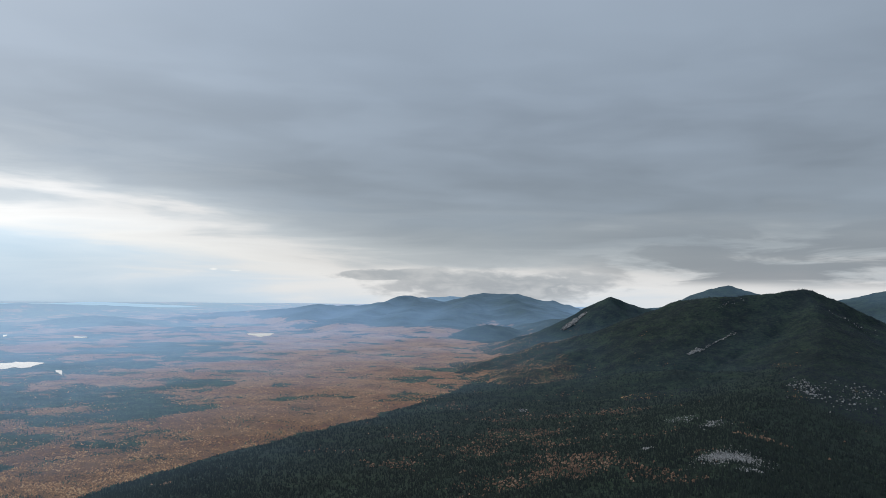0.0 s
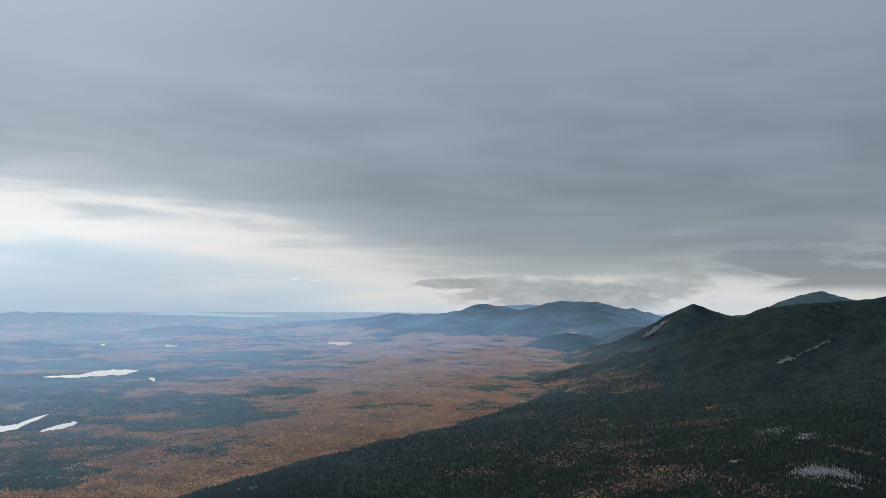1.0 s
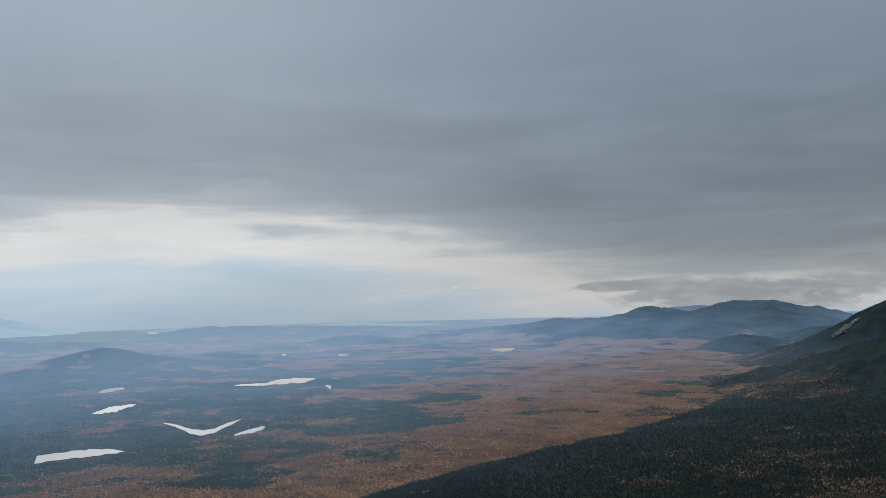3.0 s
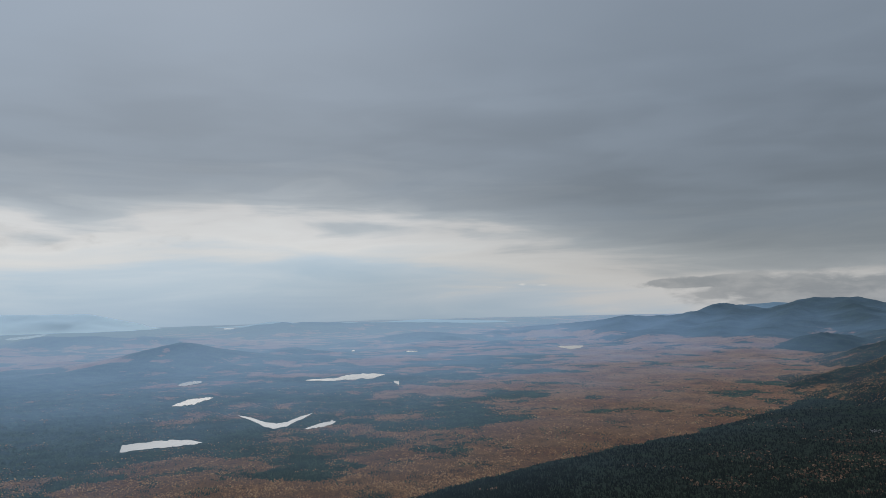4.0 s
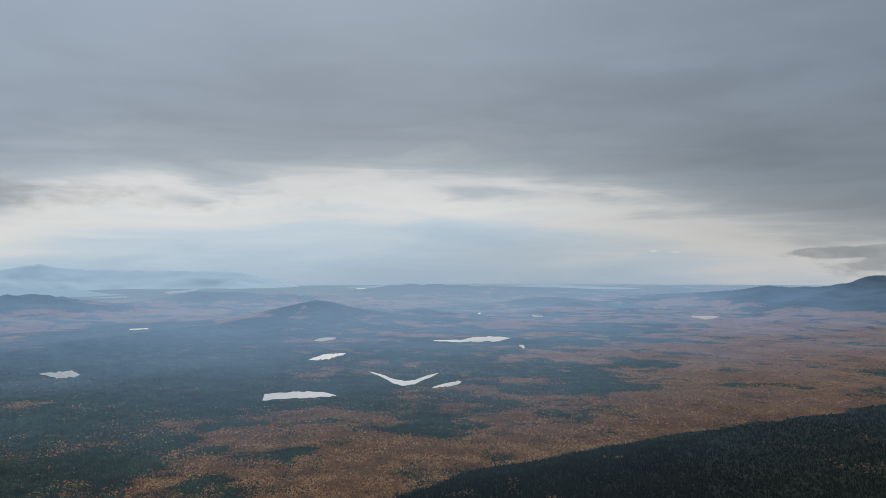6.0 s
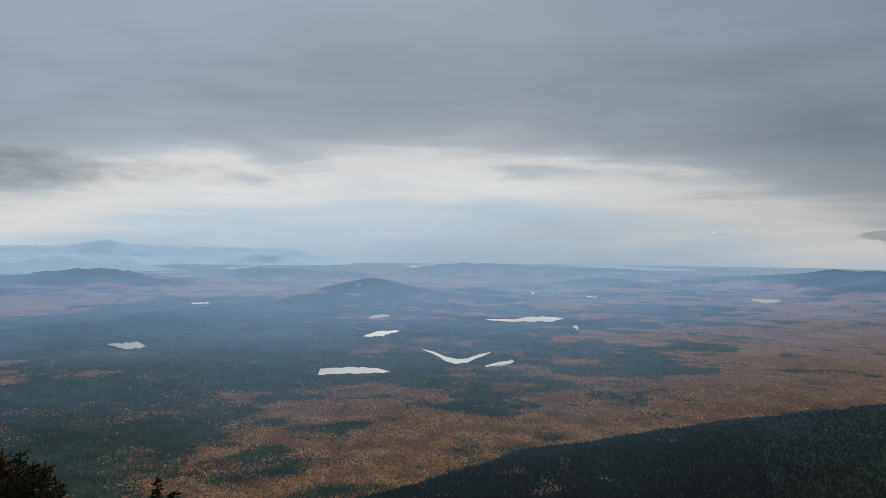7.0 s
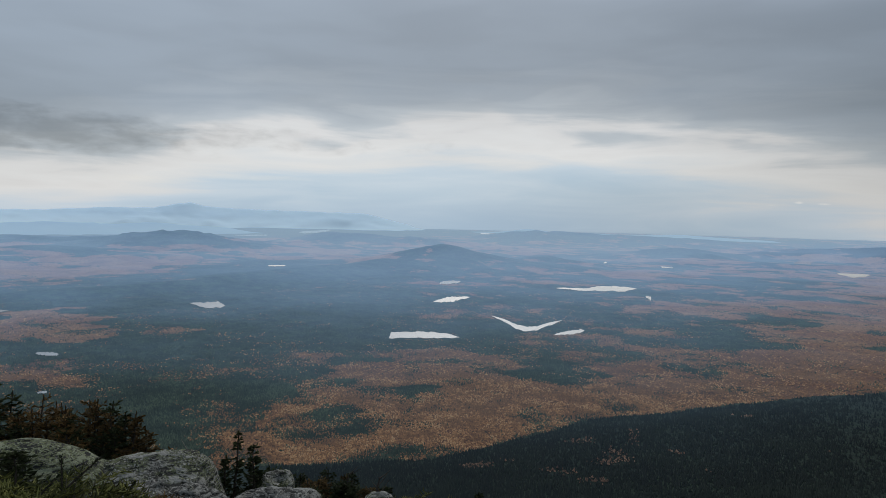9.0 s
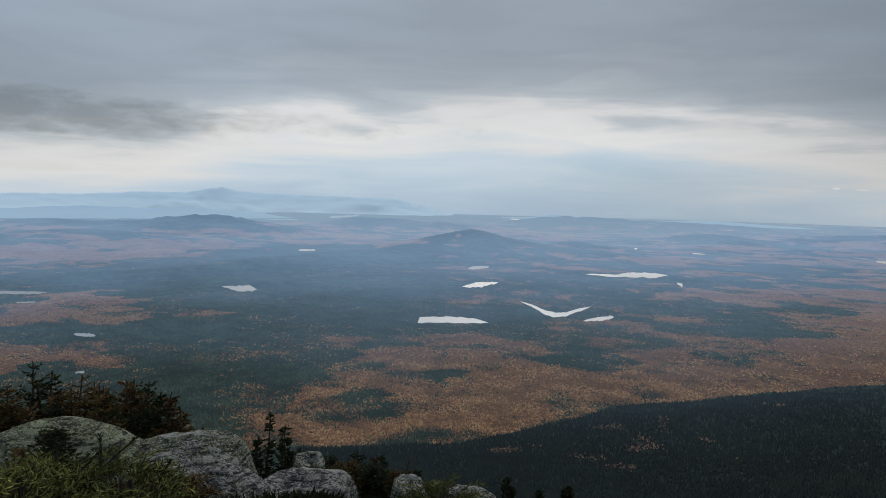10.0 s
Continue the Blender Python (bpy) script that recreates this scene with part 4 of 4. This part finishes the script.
plant(-8.33, 6.39, 106.03, 0.36, 61)
plant(-8.07, 6.72, 105.95, 0.34, 62, mat_brown, 0.4, RUSTY)
plant(-8.52, 6.14, 106.10, 0.34, 63, mat_brown, 0.4, RUSTY)
plant(-8.20, 7.05, 105.80, 0.36, 64)
plant(-7.75, 7.05, 105.75, 0.32, 65, mat_brown, 0.5, RUSTY)
thicket = random.Random(8)
for i in range(20):
    a, r = radians(thicket.uniform(68, 78.5)), thicket.uniform(11.2, 12.6)
    rusty = thicket.random() < 0.6
    plant(-math.sin(a) * r, math.cos(a) * r, thicket.uniform(106.65, 106.95) + (math.degrees(a) - 66) * 0.02, 0.38, 80 + i, mat_brown if rusty else None, 0.35, RUSTY if rusty else "stunted dark green mountain spruce")
plant(-9.28, 5.21, 106.82, 0.11, 17, None, 1.2, "sparse wind-torn mountain spruce")
plant(-9.10, 5.42, 106.62, 0.15, 18, None, 0.9, "dense little dark spruce beside the boulders")
plant(-9.30, 5.05, 106.50, 0.12, 19, None, 1.1)
plant(-9.4, 5.6, 106.2, 0.3, 20)
plant(-9.7, 6.2, 105.9, 0.40, 21)
plant(-10.2, 7.0, 105.55, 0.45, 22)
plant(-11.4, 8.2, 105.0, 0.45, 23)
plant(-10.41, 7.97, 105.2, 0.35, 24, mat_brown, 0.6, RUSTY)
plant(-9.51, 7.50, 105.58, 0.3, 25, None, 0.7, "sparse wind-torn mountain spruce")
plant(-9.0, 6.9, 105.6, 0.40, 26)
plant(-8.6, 7.5, 105.45, 0.30, 27)
plant(-7.92, 9.10, 105.28, 0.14, 28, None, 0.6, "thin little spruce at the drop")
plant(-7.55, 9.40, 105.1, 0.14, 29, None, 0.5, "thin little spruce at the drop")
plant(-7.18, 9.68, 105.22, 0.16, 30, None, 0.5, "thin little spruce at the drop")
plant(-8.15, 2.2, 107.50, 0.33, 31, None, 0.35, "small dark spruce before the domed boulder")
plant(-8.3, 1.9, 107.3, 0.35, 32, mat_brown, 0.5, RUSTY)


def snag(x, y, top, seed, label, mat=None, thick=0.022):
    """A bare dead stem with a few broken limbs."""
    g = random.Random(seed)
    base = top_at(x, y) - 0.1
    H = top - base
    verts, faces = [], []
    path = [Vector((g.uniform(-1, 1) * 0.03 * i / 7, g.uniform(-1, 1) * 0.03 * i / 7, H * i / 7)) for i in range(8)]
    tube(verts, faces, path, [thick * (1 - 0.8 * i / 7) for i in range(8)])
    for j in range(9):
        i = g.randint(3, 7)
        a = g.random() * 6.28
        L = g.uniform(0.08, 0.28)
        p = path[i]
        tube(verts, faces, [p, p + Vector((math.cos(a), math.sin(a), 0.5)) * L * 0.5, p + Vector((math.cos(a), math.sin(a), 0.6)) * L], [0.008, 0.006, 0.002], 4)
    ob = link_mesh("dead_tree", verts, faces, mat or mat_dead)
    ob.matrix_world = pose(x, y, base)
    return tagged(ob, label, "dead tree", "dead stems on the summit")


snag(-8.44, 6.6, 106.1, 1, "bare bleached stem of a dead spruce", mat_bark, 0.03)
snag(-10.3, 5.05, 106.30, 2, "thin bare dead spruce stem")
snag(-7.54, 6.42, 106.33, 4, "dark broken stub of a dead spruce", mat_bark, 0.05)


def fir_shrub(x, y, z, reach, count, seed, mat, label):
    """A low mat of flat sprays: arching stems with paired, upturned twigs."""
    g = random.Random(seed)
    ob = new("fir_shrub")
    sv, sf, nv, nf = [], [], [], []
    for c in range(count):
        a, q = g.random() * 6.283, math.sqrt(g.random())
        root = Vector((math.cos(a) * q * reach, math.sin(a) * q * reach, -0.25 - 0.3 * q))
        b = a + g.uniform(-0.9, 0.9)
        out = Vector((math.cos(b), math.sin(b), 0))
        L = g.uniform(0.22, 0.42)
        lift = g.uniform(0.5, 1.1)
        path = [root + out * L * u + Vector((0, 0, 0.32 + L * (lift * u - 0.75 * u * u))) for u in (0, 0.25, 0.5, 0.75, 1)]
        tube(sv, sf, [root - Vector((0, 0, 0.1))] + path, [0.006, 0.006, 0.005, 0.004, 0.003, 0.002], 3)
        across = out.cross(Vector((0, 0, 1)))
        for j in range(30):
            u = (0.08 + 0.90 * j / 29) * 3.999
            i = int(u)
            p = path[i].lerp(path[i + 1], u - i)
            sgn = 1 if j % 2 else -1
            way = (out * g.uniform(-0.3, 1.0) + across * sgn * g.uniform(0.3, 1.0) + Vector((0, 0, g.uniform(-0.25, 0.6)))).normalized()
            ln = g.uniform(0.045, 0.095)
            up = Vector((g.uniform(-0.2, 0.2) * ln, g.uniform(-0.2, 0.2) * ln, ln * g.uniform(-0.1, 0.45)))
            tube(nv, nf, [p, p + way * ln * 0.55 + up * 0.2, p + way * ln + up], [0.0035, 0.0058, 0.0015], 3)
        tube(nv, nf, path[2:], [0.005, 0.005, 0.002], 3)
    link_mesh("branchwork", sv, sf, mat_bark, ob)
    link_mesh("foliage", nv, nf, mat, ob, True)
    ob.matrix_world = pose(x, y, z)
    return tagged(ob, label, "shrub", "low conifer shrubs on the summit")


fir_shrub(-6.35, 1.25, 107.72, 0.55, 125, 1, mat_fresh, "low yellow-green fir shrub with arching sprays")
fir_shrub(-6.25, 1.95, 107.62, 0.50, 115, 2, mat_fresh, "low yellow-green fir shrub with arching sprays")
fir_shrub(-6.75, 2.50, 107.22, 0.38, 100, 3, mat_brown, "low browned conifer shrub beside boulders")
fir_shrub(-7.6, 1.6, 107.15, 0.60, 120, 4, mat_needles, "low dark green conifer shrub")
fir_shrub(-6.3, 5.9, 106.42, 0.30, 50, 5, mat_fresh, "low yellow-green fir shrub at the drop")
fir_shrub(-8.2, 5.3, 106.1, 0.45, 80, 6, mat_needles, "low dark green conifer shrub")
fir_shrub(-8.6, 6.4, 105.75, 0.55, 90, 7, mat_needles, "low dark green conifer shrub")


def shoot(x, y, z, way, length, seed):
    """A straight dark leading shoot, needled all round."""
    g = random.Random(seed)
    way = Vector(way).normalized()
    sv, sf, nv, nf = [], [], [], []
    tube(sv, sf, [Vector((0, 0, 0)), way * length * 0.5, way * length], [0.010, 0.008, 0.004])
    side = way.orthogonal().normalized()
    for j in range(90):
        a = g.random() * 6.283
        d = (way * 1.2 + side * math.cos(a) + way.cross(side) * math.sin(a)).normalized()
        twig(nv, nf, way * length * (0.15 + 0.85 * g.random()), d, d.orthogonal().normalized(), g.uniform(0.02, 0.035), 0.004)
    ob = new("spruce_shoot")
    link_mesh("stem", sv, sf, mat_bark, ob)
    link_mesh("needles", nv, nf, mat_needles, ob, True)
    ob.matrix_world = pose(x, y, z)
    return tagged(ob, "dark upright spruce shoot rising from the shrub", "spruce shoot", "spruce shoots in the shrub")


shoot(-6.40, 1.98, 107.55, (0.02, -0.02, 1), 0.42, 1)
shoot(-6.40, 2.02, 107.70, (0.15, 0.75, 0.62), 0.34, 2)
shoot(-6.50, 1.66, 107.55, (0.0, 0.04, 1), 0.40, 3)
shoot(-6.45, 1.75, 107.60, (0.1, 0.6, 0.6), 0.30, 4)
shoot(-6.30, 2.35, 107.40, (0.1, 0.5, 0.8), 0.30, 5)

# heath between the boulders
g = random.Random(5)
hv, hf = [], []
for i in range(5200):
    a, r = radians(g.uniform(40, 84)), math.sqrt(g.uniform(25, 230))
    if a < radians(56) and r < 9.2:
        continue
    p = Vector((-math.sin(a) * r, math.cos(a) * r, 0))
    p.z = 108.4 - 0.0285 * r * r if r < 12 else 104.3 * math.exp(-(r - 12) / 78)
    for j in range(4):
        way = Vector((g.uniform(-1, 1), g.uniform(-1, 1), g.uniform(0.4, 1.4))).normalized()
        twig(hv, hf, p, way, way.orthogonal().normalized(), g.uniform(0.08, 0.22), g.uniform(0.01, 0.025))
heath = link_mesh("heath", hv, hf, mat_heath, None, True)
tagged(heath, "low dark brown and green heath between boulders", "heath", kind="stuff")

# ---------- bare rock on the slopes ----------
mat_scree, k = material("pale_scree", 0.95, 0.1)
pick = k.add("ShaderNodeNewGeometry").outputs["Random Per Island"]
k.link(k.mix(pick, (0.10, 0.102, 0.105), (0.42, 0.415, 0.41)), k.bsdf.inputs["Base Color"])


def scree(line, width, count, size, seed, label, name="scree"):
    """Broken stones strewn along a line on the land, thinning out to the sides."""
    g = np.random.default_rng(seed)
    pts = np.array(line, float)
    t = g.random(count) * (len(pts) - 1)
    i = np.minimum(t.astype(int), len(pts) - 2)
    p = pts[i] + (pts[i + 1] - pts[i]) * (t - i)[:, None]
    clump = fbm(p[:, 0] / 3 + seed, p[:, 1] / 3, 2, 5)
    p += g.normal(0, 0.5, (count, 2)) * np.asarray(width) * (0.4 + clump)[:, None]
    z = land(p[:, 0], p[:, 1])
    r = size * (0.4 + 1.2 * g.random(count) ** 2)
    shape = np.array([(1, 0, 0), (0, 1, 0), (-1, 0, 0), (0, -1, 0), (0.1, 0.1, 0.9), (0, 0, -0.5)])
    v = shape[None] * (0.6 + 0.8 * g.random((count, 6, 1))) * r[:, None, None]
    a = g.random(count) * 6.28
    c, sn = np.cos(a)[:, None], np.sin(a)[:, None]
    v = np.stack([v[..., 0] * c - v[..., 1] * sn, v[..., 0] * sn + v[..., 1] * c, v[..., 2]], -1)
    v += np.concatenate([p, z[:, None] + 0.25 * size], 1)[:, None]
    tri = np.array([(0, 1, 4), (1, 2, 4), (2, 3, 4), (3, 0, 4), (1, 0, 5), (2, 1, 5), (3, 2, 5), (0, 3, 5)])
    f = (tri[None] + 6 * np.arange(count)[:, None, None]).reshape(-1, 3)
    ob = link_mesh(name, v.reshape(-1, 3).tolist(), f.tolist(), mat_scree, None, True)
    return tagged(ob, label, "scree", "bare rock on the slopes", "stuff")


scree([(260, 762), (267, 765), (274, 768), (294, 787), (312, 800), (329, 811)], (1.3, 1.6), 230, 0.7, 1, "pale rock slide scar on the dark mountain", "rock_slide")
scree([(259, 760), (268, 766), (276, 772)], (4, 3), 150, 0.9, 2, "pale foot of a rock slide on the dark mountain", "rock_slide")
scree([(212, 1266), (235, 1286), (256, 1299)], (5, 6), 300, 2.0, 3, "pale bare rock rib on the cone-shaped mountain", "rock_slide")
scree([(108, 292), (117, 297), (126, 300)], (11, 13), 2600, 0.26, 4, "grey boulder field on the wooded flank")
scree([(112, 272), (118, 276)], (5, 5), 60, 0.4, 5, "small grey boulder patch on the flank")
scree([(262, 512), (268, 536), (272, 548)], (10, 20), 150, 0.75, 6, "scattered pale rocks on the flank")
scree([(267, 500), (300, 530), (333, 565)], (22, 26), 150, 0.75, 7, "scattered pale rocks on the flank")
scree([(140, 430), (147, 446)], (8, 12), 90, 0.5, 8, "scattered pale rocks on the flank")
scree([(142, 388), (150, 400)], (6, 10), 110, 0.5, 9, "scattered pale rocks on the flank")
scree([(66, 600), (70, 610)], (5, 8), 40, 0.6, 10, "small pale outcrop in the woods")
scree([(97, 346), (100, 352)], (2.5, 4), 45, 0.45, 11, "small pale outcrop in the woods")
scree([(330, 860), (345, 872), (360, 876)], (12, 8), 40, 0.6, 12, "scattered pale rocks under the summit")
scree([(440, 830), (480, 820)], (30, 20), 40, 0.7, 13, "scattered pale rocks under the summit")
